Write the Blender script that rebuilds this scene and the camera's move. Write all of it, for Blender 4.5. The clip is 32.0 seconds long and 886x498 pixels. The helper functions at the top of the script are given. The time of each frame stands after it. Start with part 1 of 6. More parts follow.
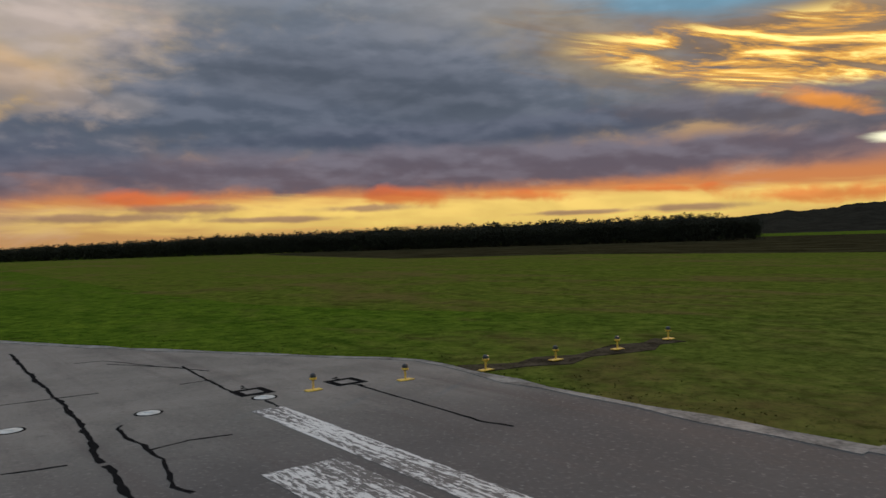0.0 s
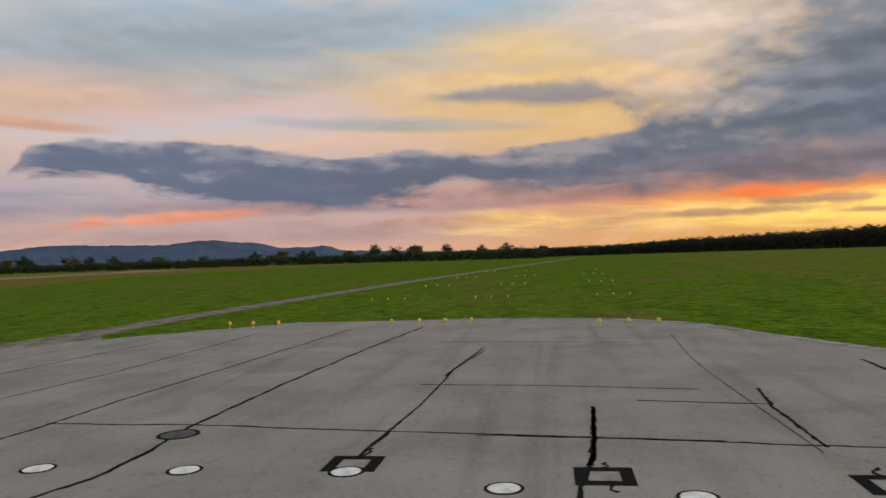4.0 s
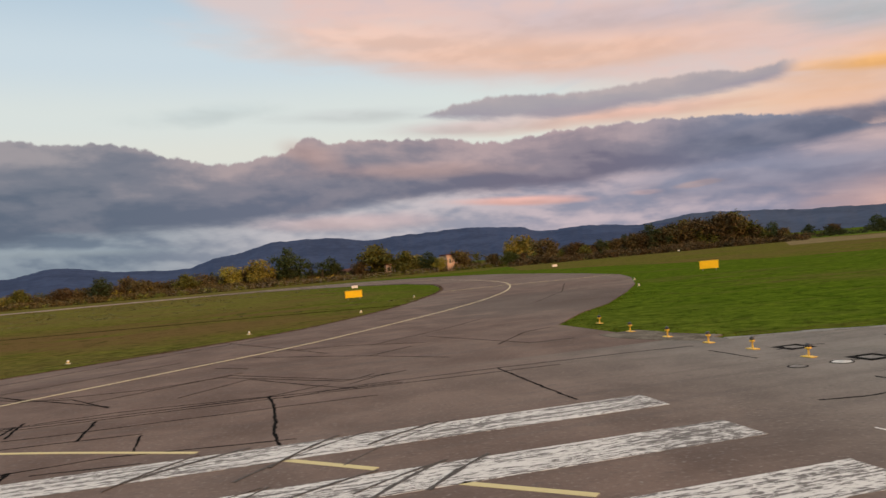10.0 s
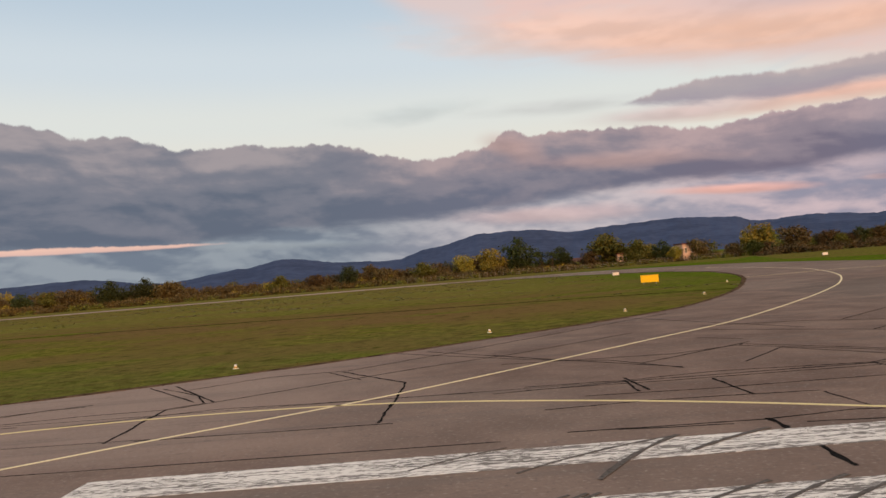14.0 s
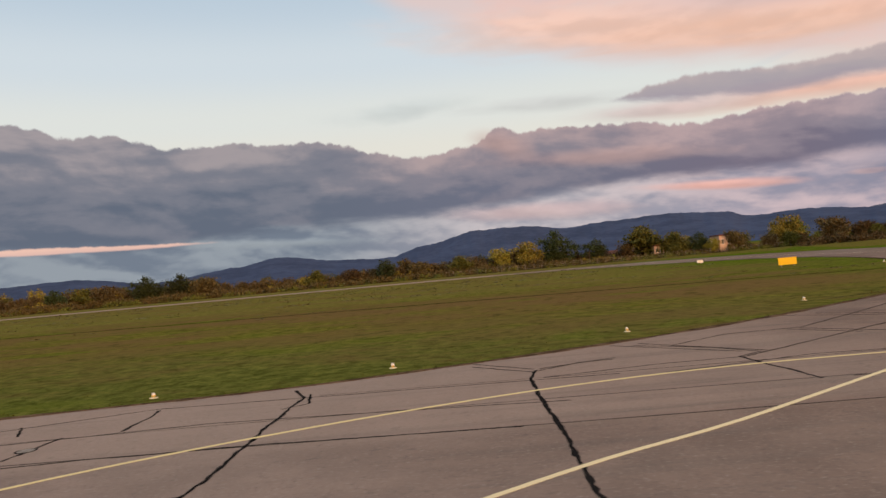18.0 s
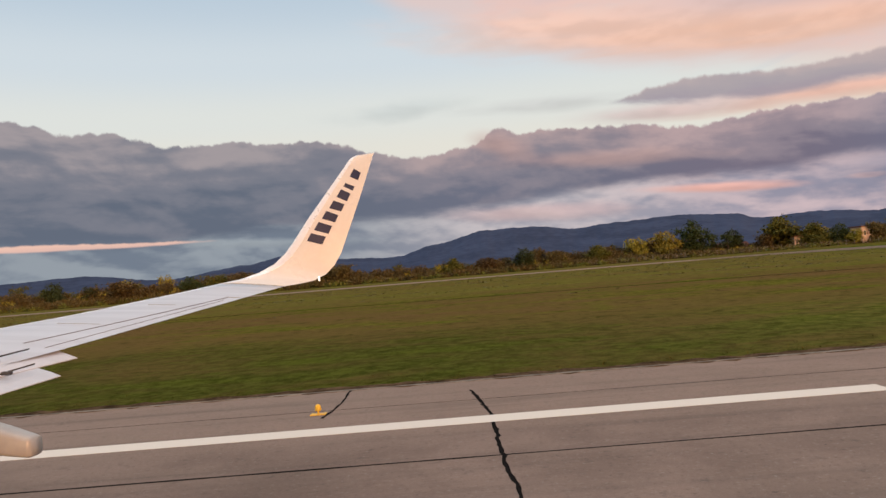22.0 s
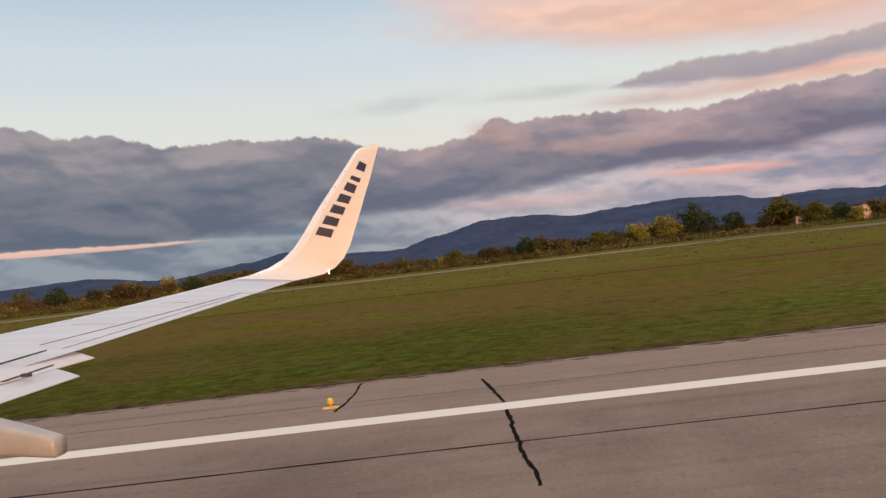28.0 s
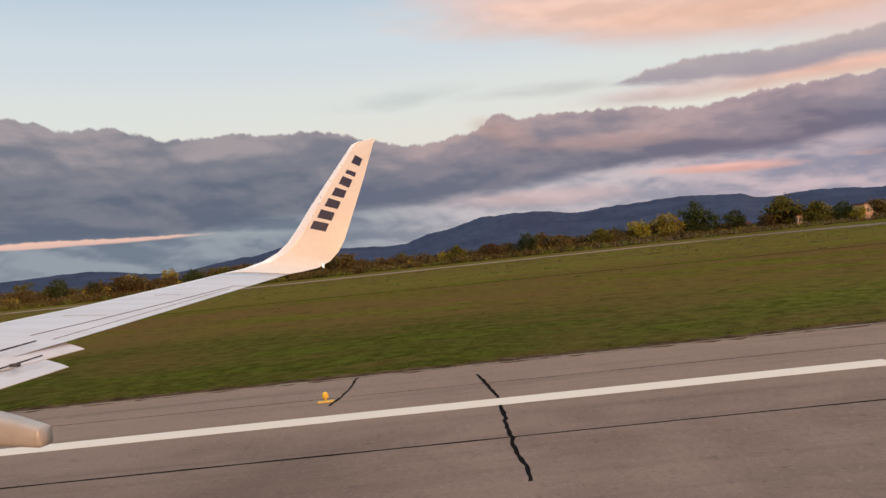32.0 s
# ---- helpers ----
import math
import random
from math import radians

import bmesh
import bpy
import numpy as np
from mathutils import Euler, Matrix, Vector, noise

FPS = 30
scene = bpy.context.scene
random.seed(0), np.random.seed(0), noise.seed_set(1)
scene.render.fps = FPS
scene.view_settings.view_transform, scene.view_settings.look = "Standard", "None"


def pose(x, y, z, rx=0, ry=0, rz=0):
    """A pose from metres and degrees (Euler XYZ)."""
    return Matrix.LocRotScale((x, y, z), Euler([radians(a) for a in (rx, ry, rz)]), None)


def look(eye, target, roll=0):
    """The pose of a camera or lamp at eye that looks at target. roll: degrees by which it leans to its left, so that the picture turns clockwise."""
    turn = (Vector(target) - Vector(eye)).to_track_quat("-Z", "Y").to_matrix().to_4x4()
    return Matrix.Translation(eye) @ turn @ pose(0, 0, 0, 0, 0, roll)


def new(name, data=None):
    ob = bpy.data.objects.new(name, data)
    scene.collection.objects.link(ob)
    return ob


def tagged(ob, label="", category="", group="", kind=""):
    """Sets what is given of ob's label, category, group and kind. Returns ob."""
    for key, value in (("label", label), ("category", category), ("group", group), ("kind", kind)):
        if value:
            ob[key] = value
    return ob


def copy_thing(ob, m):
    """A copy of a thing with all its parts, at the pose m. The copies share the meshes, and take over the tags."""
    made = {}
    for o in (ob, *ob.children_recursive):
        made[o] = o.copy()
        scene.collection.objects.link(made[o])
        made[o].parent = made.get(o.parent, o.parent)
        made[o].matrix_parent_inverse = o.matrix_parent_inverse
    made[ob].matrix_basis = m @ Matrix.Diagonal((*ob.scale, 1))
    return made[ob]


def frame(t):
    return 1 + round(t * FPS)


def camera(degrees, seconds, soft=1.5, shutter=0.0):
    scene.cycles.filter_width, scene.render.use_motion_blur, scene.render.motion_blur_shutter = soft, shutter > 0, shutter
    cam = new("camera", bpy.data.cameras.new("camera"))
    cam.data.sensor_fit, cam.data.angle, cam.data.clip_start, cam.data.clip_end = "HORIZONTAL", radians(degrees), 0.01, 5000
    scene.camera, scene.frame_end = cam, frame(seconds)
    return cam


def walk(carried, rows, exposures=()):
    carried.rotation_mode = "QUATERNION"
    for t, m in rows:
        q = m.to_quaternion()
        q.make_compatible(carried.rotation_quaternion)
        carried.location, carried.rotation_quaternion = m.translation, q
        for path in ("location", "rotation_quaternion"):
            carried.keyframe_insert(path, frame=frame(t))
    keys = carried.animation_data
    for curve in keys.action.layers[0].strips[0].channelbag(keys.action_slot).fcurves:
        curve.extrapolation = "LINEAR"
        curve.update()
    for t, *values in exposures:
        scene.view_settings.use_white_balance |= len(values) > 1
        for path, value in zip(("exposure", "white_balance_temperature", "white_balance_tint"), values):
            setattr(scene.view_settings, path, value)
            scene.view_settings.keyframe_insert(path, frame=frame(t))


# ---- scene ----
EYE = 3.9            # window height above the pavement
# seconds, x, y, yaw (0 looks to -y, plus turns to +x), pitch, roll, sway up
PATH = [
    (0.0, -4.484, 20.123, -127.17, -0.59, -1.69, 0.000),
    (0.5, -5.627, 19.683, -121.86, -0.20, -1.38, 0.000),
    (1.0, -6.765, 19.146, -116.60, -0.03, -1.17, 0.000),
    (1.5, -7.789, 18.445, -111.02, 0.06, -1.02, 0.000),
    (2.0, -8.774, 17.678, -105.90, 0.13, -1.00, 0.000),
    (2.5, -9.765, 16.741, -100.73, 0.34, -1.17, 0.000),
    (4.5, -12.438, 13.508, -74.91, 0.27, -2.25, 0.000),
    (5.0, -12.798, 12.545, -68.47, 0.32, -2.57, 0.000),
    (5.5, -13.080, 11.521, -62.12, 0.45, -2.75, 0.000),
    (6.0, -13.192, 10.434, -56.15, 0.61, -2.83, 0.000),
    (6.5, -13.179, 9.278, -50.20, 0.75, -2.86, 0.000),
    (7.0, -13.121, 7.993, -44.33, 0.70, -2.97, 0.000),
    (7.5, -12.844, 6.745, -38.70, 0.63, -3.35, 0.000),
    (8.0, -12.379, 5.610, -33.31, 0.61, -3.96, 0.000),
    (8.5, -11.730, 4.513, -28.25, 0.64, -4.68, 0.000),
    (9.0, -10.948, 3.428, -23.19, 0.75, -4.97, 0.000),
    (9.5, -10.049, 2.431, -18.22, 0.91, -5.11, 0.000),
    (10.0, -8.789, 1.796, -14.02, 1.04, -5.01, 0.000),
    (10.5, -7.533, 1.173, -9.67, 1.06, -4.84, 0.000),
    (11.0, -6.247, 0.714, -6.48, 1.01, -4.79, 0.000),
    (11.5, -4.895, 0.433, -4.06, 1.10, -4.85, 0.000),
    (12.0, -3.370, 0.267, -2.21, 1.31, -4.84, 0.000),
    (12.5, -1.730, 0.102, -0.83, 1.49, -4.81, 0.000),
    (13.0, 0.000, 0.000, 0.21, 1.68, -4.77, 0.000),
    (13.5, 1.815, -0.070, 0.89, 1.75, -4.73, 0.000),
    (14.0, 3.658, -0.065, 1.31, 1.71, -4.73, 0.000),
    (14.5, 5.605, -0.183, 1.43, 1.64, -4.86, 0.000),
    (16.5, 14.543, 0.312, 0.81, 1.37, -4.90, 0.000),
    (17.0, 17.137, 0.301, 0.69, 1.37, -4.99, 0.000),
    (17.5, 20.064, 0.243, 0.59, 1.41, -5.18, 0.000),
    (18.0, 23.468, 0.273, 0.62, 1.45, -5.17, 0.000),
    (18.5, 27.384, 0.271, 0.72, 1.58, -5.28, 0.000),
    (19.0, 31.925, 0.298, 0.87, 1.63, -5.08, 0.000),
    (19.5, 37.060, 0.290, 1.03, 1.60, -4.72, 0.000),
    (20.0, 42.630, 0.290, 1.12, 1.60, -4.64, 0.000),
    (20.5, 48.930, 0.290, 1.07, 1.60, -4.59, 0.000),
    (21.0, 56.200, 0.290, 0.91, 1.55, -4.48, 0.010),
    (21.3, 63.000, 0.310, 0.69, 1.48, -4.47, 0.025),
    (21.6, 72.000, 0.332, 0.53, 1.45, -4.54, 0.030),
    (21.85, 80.600, 0.330, 0.50, 1.46, -4.62, 0.022),
    (22.0, 83.838, 0.328, 0.48, 1.47, -4.68, 0.015),
    (22.5, 83.896, 0.319, 0.51, 1.47, -4.98, -0.018),
    (23.0, 84.000, 0.290, 0.72, 1.53, -5.07, -0.000),
    (23.5, 84.095, 0.244, 0.76, 1.51, -5.11, 0.005),
    (24.0, 84.118, 0.236, 0.83, 1.34, -5.03, -0.029),
    (24.5, 84.132, 0.229, 0.69, 1.17, -4.95, -0.052),
    (25.0, 84.085, 0.310, 0.70, 0.94, -4.95, -0.084),
    (25.5, 84.053, 0.268, 0.63, 0.78, -5.16, -0.018),
    (27.5, 84.039, 0.262, 0.62, 0.98, -6.72, 0.017),
    (28.0, 84.001, 0.304, 0.65, 0.81, -6.56, -0.008),
    (28.5, 84.025, 0.293, 0.47, 0.74, -6.49, -0.027),
    (29.0, 84.015, 0.280, 0.51, 0.70, -6.37, -0.035),
    (29.5, 83.986, 0.292, 0.66, 0.80, -6.18, 0.001),
    (30.0, 84.015, 0.277, 0.61, 0.96, -6.14, -0.014),
    (30.5, 83.971, 0.318, 0.73, 1.00, -6.10, -0.003),
    (31.0, 83.946, 0.301, 0.65, 0.92, -6.08, -0.016),
    (31.5, 83.904, 0.295, 0.66, 0.65, -6.06, -0.012),
    (32.0, 83.866, 0.300, 0.77, 0.50, -6.00, -0.039),
]


def aim(x, y, yaw, pitch, roll, dz=0.0):
    a, p = radians(yaw), radians(pitch)
    eye = Vector((x, y, EYE + dz))
    return look(eye, eye + Vector((math.sin(a) * math.cos(p), -math.cos(a) * math.cos(p), math.sin(p))), roll)


cam = camera(61.47, 32.0, shutter=0.2)
walk(cam, [(r[0], aim(*r[1:])) for r in PATH], [(0.0, -0.46, 5550, 3), (1.0, -0.32, 5650, 4), (2.0, -0.14, 5750, 4), (4.5, 0.1, 6000, 2), (6.5, 0.2, 6150, 1), (8.5, 0.18, 6450, 5), (11.0, 0.2, 6900, 10), (14.0, 0.22, 7000, 12), (32.0, 0.22, 6950, 12)])

# ---------------------------------------------------------------- world and sun
def lin(r, g, b, k=1.0):
    """Linear colour from 0-255 display values."""
    return tuple(k * (c / 255 / 12.92 if c <= 10 else ((c / 255 + 0.055) / 1.055) ** 2.4) for c in (r, g, b)) + (1.0,)


class Tree:
    """Small helper to wire shader nodes."""

    def __init__(self, tree):
        self.t = tree

    def node(self, kind, **props):
        n = self.t.nodes.new(kind)
        for k, v in props.items():
            if k == "op":
                n.operation = v
            elif k == "clamp":
                n.use_clamp = v
            elif k == "interp":
                n.interpolation_type = v
            elif k == "vtype":
                n.vector_type = v
            elif k == "dtype":
                n.data_type = v
        return n

    def put(self, socket, v):
        if hasattr(v, "is_output"):
            self.t.links.new(v, socket)
        else:
            socket.default_value = v

    def math(self, op, a, b=0.0, c=0.0, clamp=False):
        n = self.node("ShaderNodeMath", op=op, clamp=clamp)
        for s, v in zip(n.inputs, (a, b, c)):
            self.put(s, v)
        return n.outputs[0]

    def vmath(self, op, a, b=None):
        n = self.node("ShaderNodeVectorMath", op=op)
        self.put(n.inputs[0], a)
        if b is not None:
            self.put(n.inputs[1], b)
        return n.outputs["Value"] if op in ("LENGTH", "DOT_PRODUCT") else n.outputs[0]

    def scaled(self, v, k):
        n = self.node("ShaderNodeVectorMath", op="SCALE")
        self.put(n.inputs[0], v)
        n.inputs["Scale"].default_value = k
        return n.outputs[0]

    def ramp(self, v, lo, hi, out0=0.0, out1=1.0, smooth=True):
        n = self.node("ShaderNodeMapRange", interp="SMOOTHSTEP" if smooth else "LINEAR")
        for s, x in zip(n.inputs, (v, lo, hi, out0, out1)):
            self.put(s, x)
        return n.outputs[0]

    def mix(self, f, a, b):
        n = self.node("ShaderNodeMix", dtype="RGBA")
        for s, x in zip((n.inputs[0], n.inputs[6], n.inputs[7]), (f, a, b)):
            self.put(s, x)
        return n.outputs[2]

    def noise(self, v, scale, detail=4.0, rough=0.55, distort=0.0):
        n = self.node("ShaderNodeTexNoise")
        self.put(n.inputs["Vector"], v)
        for k, x in (("Scale", scale), ("Detail", detail), ("Roughness", rough), ("Distortion", distort)):
            self.put(n.inputs[k], x)
        return n.outputs[0]

    def mapping(self, v, loc=(0, 0, 0), rot=0.0, scale=(1, 1, 1), kind="TEXTURE"):
        n = self.node("ShaderNodeMapping", vtype=kind)
        self.put(n.inputs["Vector"], v)
        n.inputs["Location"].default_value = loc
        n.inputs["Rotation"].default_value = (0, 0, radians(rot))
        n.inputs["Scale"].default_value = scale
        return n.outputs[0]


world = bpy.data.worlds.new("evening_sky")
scene.world = world
world.use_nodes = True
W = Tree(world.node_tree)
background = world.node_tree.nodes["Background"]
direction = W.node("ShaderNodeTexCoord").outputs["Generated"]
part_xyz = W.node("ShaderNodeSeparateXYZ")
W.put(part_xyz.inputs[0], W.vmath("NORMALIZE", direction))
dx, dy, dz = part_xyz.outputs
azimuth = W.math("MULTIPLY", W.math("ARCTAN2", dx, W.math("MULTIPLY", dy, -1.0)), 57.2958)
# wrap so that the seam lies at +150 degrees, behind the aircraft's nose
azimuth = W.math("SUBTRACT", azimuth, W.math("MULTIPLY", W.math("GREATER_THAN", azimuth, 150.0), 360.0))
height = W.math("MULTIPLY", W.math("ARCSINE", dz), 57.2958)
join = W.node("ShaderNodeCombineXYZ")
W.put(join.inputs[0], azimuth)
W.put(join.inputs[1], height)
angles = join.outputs[0]
# cloud texture: seen slantwise, so drawn out along the horizon
puff = W.noise(W.mapping(angles, scale=(2.6, 1.0, 1)), 0.5, 6.0, 0.52, 0.15)
streak = W.noise(W.mapping(angles, rot=3.0, scale=(6.0, 0.8, 1)), 0.6, 5.0, 0.55, 0.3)
puff_above = W.noise(W.mapping(angles, (0.4, -0.7, 0), scale=(2.6, 1.0, 1)), 0.5, 3.0, 0.5, 0.15)
relief = W.ramp(W.math("SUBTRACT", puff, puff_above), -0.22, 0.22)
billow = W.noise(W.mapping(angles, scale=(1.9, 1.0, 1)), 0.5, 8.0, 0.54, 0.25)
cells = W.node("ShaderNodeTexVoronoi")
cells.feature, cells.voronoi_dimensions = "SMOOTH_F1", "2D"
W.put(cells.inputs["Vector"], W.mapping(angles, scale=(1.9, 1.0, 1)))
for socket_name, value in (("Scale", 0.62), ("Detail", 3.0), ("Roughness", 0.55), ("Smoothness", 0.35)):
    cells.inputs[socket_name].default_value = value
# rounded heads of cumulus
heads = W.math("MULTIPLY_ADD", cells.outputs["Distance"], -0.62, W.math("MULTIPLY_ADD", billow, 0.55, 0.52))
broad = W.noise(W.mapping(angles, scale=(3.0, 1.2, 1)), 0.1, 3.0, 0.5)
wisps = W.noise(W.mapping(angles, rot=-6.0, scale=(7.0, 1.3, 1)), 0.35, 6.0, 0.6, 0.8)


def gradient(stops):
    """Colours by height over the horizon, in degrees."""
    colour = stops[0][1]
    for (e0, _), (e1, c1) in zip(stops, stops[1:]):
        colour = W.mix(W.ramp(height, e0, e1), colour, c1)
    return colour


def between(x, knots):
    """A straight line from knot to knot, given in falling order."""
    for (x0, y0), (x1, y1) in zip(knots, knots[1:]):
        if x0 >= x >= x1:
            return y0 + (y1 - y0) * (x0 - x) / (x0 - x1)
    return knots[0][1] if x > knots[0][0] else knots[-1][1]


def glow(az, r, g, b, k=1.0):
    """The sky's own colour at an azimuth, for the exposure that the camera has when it looks there."""
    e = k / between(az, [(40, 1.16), (-25, 1.15), (-45, 1.13), (-75, 1.1), (-100, 0.94), (-120, 0.82), (-150, 0.73)])
    warm = between(az, [(40, 1.0), (-15, 1.0), (-60, 0.0), (-110, -0.6), (-150, -0.9)])
    c = lin(r, g, b)
    return (c[0] * e * (1 - 0.015 * warm), c[1] * e * (1 + 0.015 * warm), c[2] * e * (1 + 0.05 * warm), 1.0)


AZ_LEFT, AZ_RIGHT = 45.0, -165.0
turn_share = W.math("DIVIDE", W.math("SUBTRACT", azimuth, AZ_RIGHT), AZ_LEFT - AZ_RIGHT)


def profile(knots, most=25.0):
    """A height over the horizon that changes with the azimuth."""
    n = W.node("ShaderNodeValToRGB")
    n.color_ramp.interpolation = "LINEAR"
    W.put(n.inputs[0], turn_share)
    stops = sorted(((az - AZ_RIGHT) / (AZ_LEFT - AZ_RIGHT), el / most) for az, el in knots)
    el = n.color_ramp.elements
    while len(el) < len(stops):
        el.new(1.0)
    for e, (p, v) in zip(el, stops):
        e.position, e.color = p, (v, v, v, 1.0)
    return W.math("MULTIPLY", n.outputs[0], most)


def along(pairs):
    """A colour that changes with the azimuth, from (azimuth, colour) pairs in falling order."""
    colour = pairs[0][1]
    for (a0, _), (a1, c1) in zip(pairs, pairs[1:]):
        colour = W.mix(W.ramp(azimuth, a0, a1), colour, c1)
    return colour


# edge textures: rounded heads over the deck, feathered drifts below it
crest = W.noise(W.mapping(angles, scale=(1.0, 1.8, 1)), 1.1, 6.0, 0.55, 0.1)
lumps = W.noise(W.mapping(angles, (3, 8, 0), scale=(1.3, 1.6, 1)), 0.32, 3.0, 0.5, 0.2)
drift = W.noise(W.mapping(angles, (5, 2, 0), rot=3.0, scale=(3.4, 1.0, 1)), 0.42, 6.0, 0.58, 0.35)
roll_light = W.noise(W.mapping(angles, (1, 4, 0), rot=4.0, scale=(2.6, 1.0, 1)), 0.36, 6.0, 0.52, 0.15)
roll_above = W.noise(W.mapping(angles, (1.2, 3.5, 0), rot=4.0, scale=(2.6, 1.0, 1)), 0.36, 4.0, 0.5, 0.15)
fold = W.math("SUBTRACT", roll_light, roll_above)


def bank(top, bottom, colours, head=1.0, crisp=0.25, frayed=1.0, blur=0.8, share=1.0, turmoil=1.0, reach=(60.0, -200.0), fade=3.0, edge=None):
    """A layer of cloud between two lines; colours: its foot, its body and its lit head."""
    global sky
    hi, lo = profile(top), profile(bottom)
    hi = W.math("ADD", hi, W.math("MULTIPLY", W.math("MULTIPLY_ADD", edge or crest, 0.55, W.math("MULTIPLY_ADD", lumps, 0.45, -0.5)), 3.0 * head))
    lo = W.math("ADD", lo, W.math("MULTIPLY", W.math("SUBTRACT", drift, 0.5), 2.4 * frayed))
    over = W.ramp(W.math("SUBTRACT", hi, height), -crisp, crisp)
    under = W.ramp(W.math("SUBTRACT", height, lo), -blur, blur)
    t = W.math("DIVIDE", W.math("SUBTRACT", height, lo), W.math("MAXIMUM", W.math("SUBTRACT", hi, lo), 0.6))
    t = W.math("ADD", t, W.math("MULTIPLY", W.math("SUBTRACT", roll_light, 0.5), 1.7 * turmoil))
    t = W.math("ADD", t, W.math("MULTIPLY", fold, 1.1 * turmoil))
    share = W.math("MULTIPLY", W.math("MULTIPLY", W.ramp(azimuth, reach[0] + fade, reach[0]), W.ramp(azimuth, reach[1] - fade, reach[1])), share)
    foot, body, lit = colours
    c = W.mix(W.ramp(t, 0.1, 0.55), foot, body)
    c = W.mix(W.ramp(t, 0.5, 1.15), c, lit)
    sky = W.mix(W.math("MULTIPLY", W.math("MULTIPLY", over, under), share), sky, c)


UP = [(45, lin(215, 214, 216, 1.2)), (80, lin(228, 228, 228, 1.7))]
north = gradient([(-1, glow(10, 122, 140, 156)), (3, glow(10, 130, 146, 162)), (6, glow(10, 176, 180, 186)), (9, glow(10, 224, 224, 216)), (12, glow(10, 218, 224, 222)), (16, glow(10, 204, 217, 226)), (21, glow(10, 184, 203, 219))] + UP)
west = gradient([(-1, lin(226, 164, 126)), (2.5, lin(208, 166, 154)), (5, lin(192, 168, 168)), (10, lin(230, 186, 160)), (14.5, lin(196, 188, 184)), (20, lin(176, 192, 204))] + UP)
sunset = gradient([(-1, lin(250, 178, 104, 0.78)), (2.3, lin(252, 182, 108, 0.8)), (3.8, lin(244, 150, 86)), (5.6, lin(176, 134, 122)), (9, lin(226, 178, 120)), (14, lin(214, 180, 140)), (22, lin(166, 180, 194))] + UP)
sky = W.mix(W.ramp(W.math("MULTIPLY_ADD", broad, 26.0, azimuth), -30.0, -8.0), west, north)
sky = W.mix(W.ramp(W.math("MULTIPLY_ADD", broad, 24.0, azimuth), -62.0, -90.0), sky, sunset)
# thin high veils: pale blue gaps and lighter threads
sky = W.mix(W.ramp(W.math("MULTIPLY", W.math("MULTIPLY", W.ramp(wisps, 0.5, 0.72), W.ramp(height, 6.0, 13.0)), W.ramp(azimuth, -10.0, -34.0)), 0.0, 1.0, 0.0, 0.7), sky, lin(162, 192, 212))
sky = W.mix(W.ramp(W.math("MULTIPLY", W.ramp(wisps, 0.5, 0.3), W.ramp(azimuth, -24.0, -50.0)), 0.0, 1.0, 0.0, 0.4), sky, lin(246, 196, 160))

low_streaks = W.noise(W.mapping(angles, rot=-4.0, scale=(5.0, 0.55, 1)), 0.7, 6.0, 0.6, 0.6)


def cloud(az, el, half_az, half_el, colour, tilt=0.0, soft=0.35, rough=1.1, top=1.0, tex=None, rim=0.35):
    """One patch of cloud: an ellipse in angles with a torn rim, darker below."""
    global sky
    ct, st = math.cos(radians(tilt)), math.sin(radians(tilt))
    across = W.math("MULTIPLY_ADD", azimuth, ct / half_az, W.math("MULTIPLY_ADD", height, st / half_az, -(az * ct + el * st) / half_az))
    rise = W.math("MULTIPLY_ADD", azimuth, -st / half_el, W.math("MULTIPLY_ADD", height, ct / half_el, (az * st - el * ct) / half_el))
    reach = W.math("SQRT", W.math("MULTIPLY_ADD", across, across, W.math("MULTIPLY", rise, rise)))
    d = W.math("MULTIPLY_ADD", W.math("SUBTRACT", tex or puff, 0.5), -2.0 * rough, reach)
    light = tuple(c + rim * (g - c) for c, g in zip(colour[:3], (0.48, 0.42, 0.44))) + (1,)
    dark = tuple(c * 0.8 for c in colour[:3]) + (1,)
    lit = W.math("MULTIPLY_ADD", rise, 0.35, W.math("MULTIPLY_ADD", relief, 0.55, W.math("MULTIPLY", streak, 0.45)))
    body = W.mix(W.ramp(lit, 0.2, 0.95), dark, light)
    sky = W.mix(W.ramp(d, 1 + soft, 1 - soft, 0.0, top), sky, body)


# the rose sheet high in the north
bank([(45, 26), (12, 25), (0, 23.5), (-12, 22), (-30, 18.4), (-40, 16.4), (-47, 14.6), (-56, 13.4), (-64, 12.6), (-72, 11.5), (-80, 10)],
     [(45, 26), (12, 25), (2, 19.2), (-6, 16.6), (-12, 14.6), (-18, 13.4), (-26, 12.4), (-34, 11.0), (-42, 9.4), (-50, 8.4), (-62, 8.4), (-72, 9.5), (-80, 10)],
     (glow(-20, 220, 200, 198), glow(-20, 230, 196, 189), glow(-20, 212, 192, 196)), 0.6, 1.6, 0.8, 1.3, 0.92, 0.8)
cloud(-14, 16.4, 11, 1.5, glow(-14, 248, 206, 188), 4, 0.9, 0.8, 0.85, streak, 0.0)
cloud(-26, 14.6, 9, 1.2, glow(-26, 248, 200, 176), 2, 0.9, 0.8, 0.75, streak, 0.0)
cloud(-27, 16.8, 9, 1.0, glow(-26, 206, 190, 196), 4, 0.9, 0.8, 0.6, streak, 0.0)
cloud(-8, 11.6, 5, 0.45, glow(0, 204, 206, 206), 1, 0.8, 0.9, 0.55, streak, 0.0)
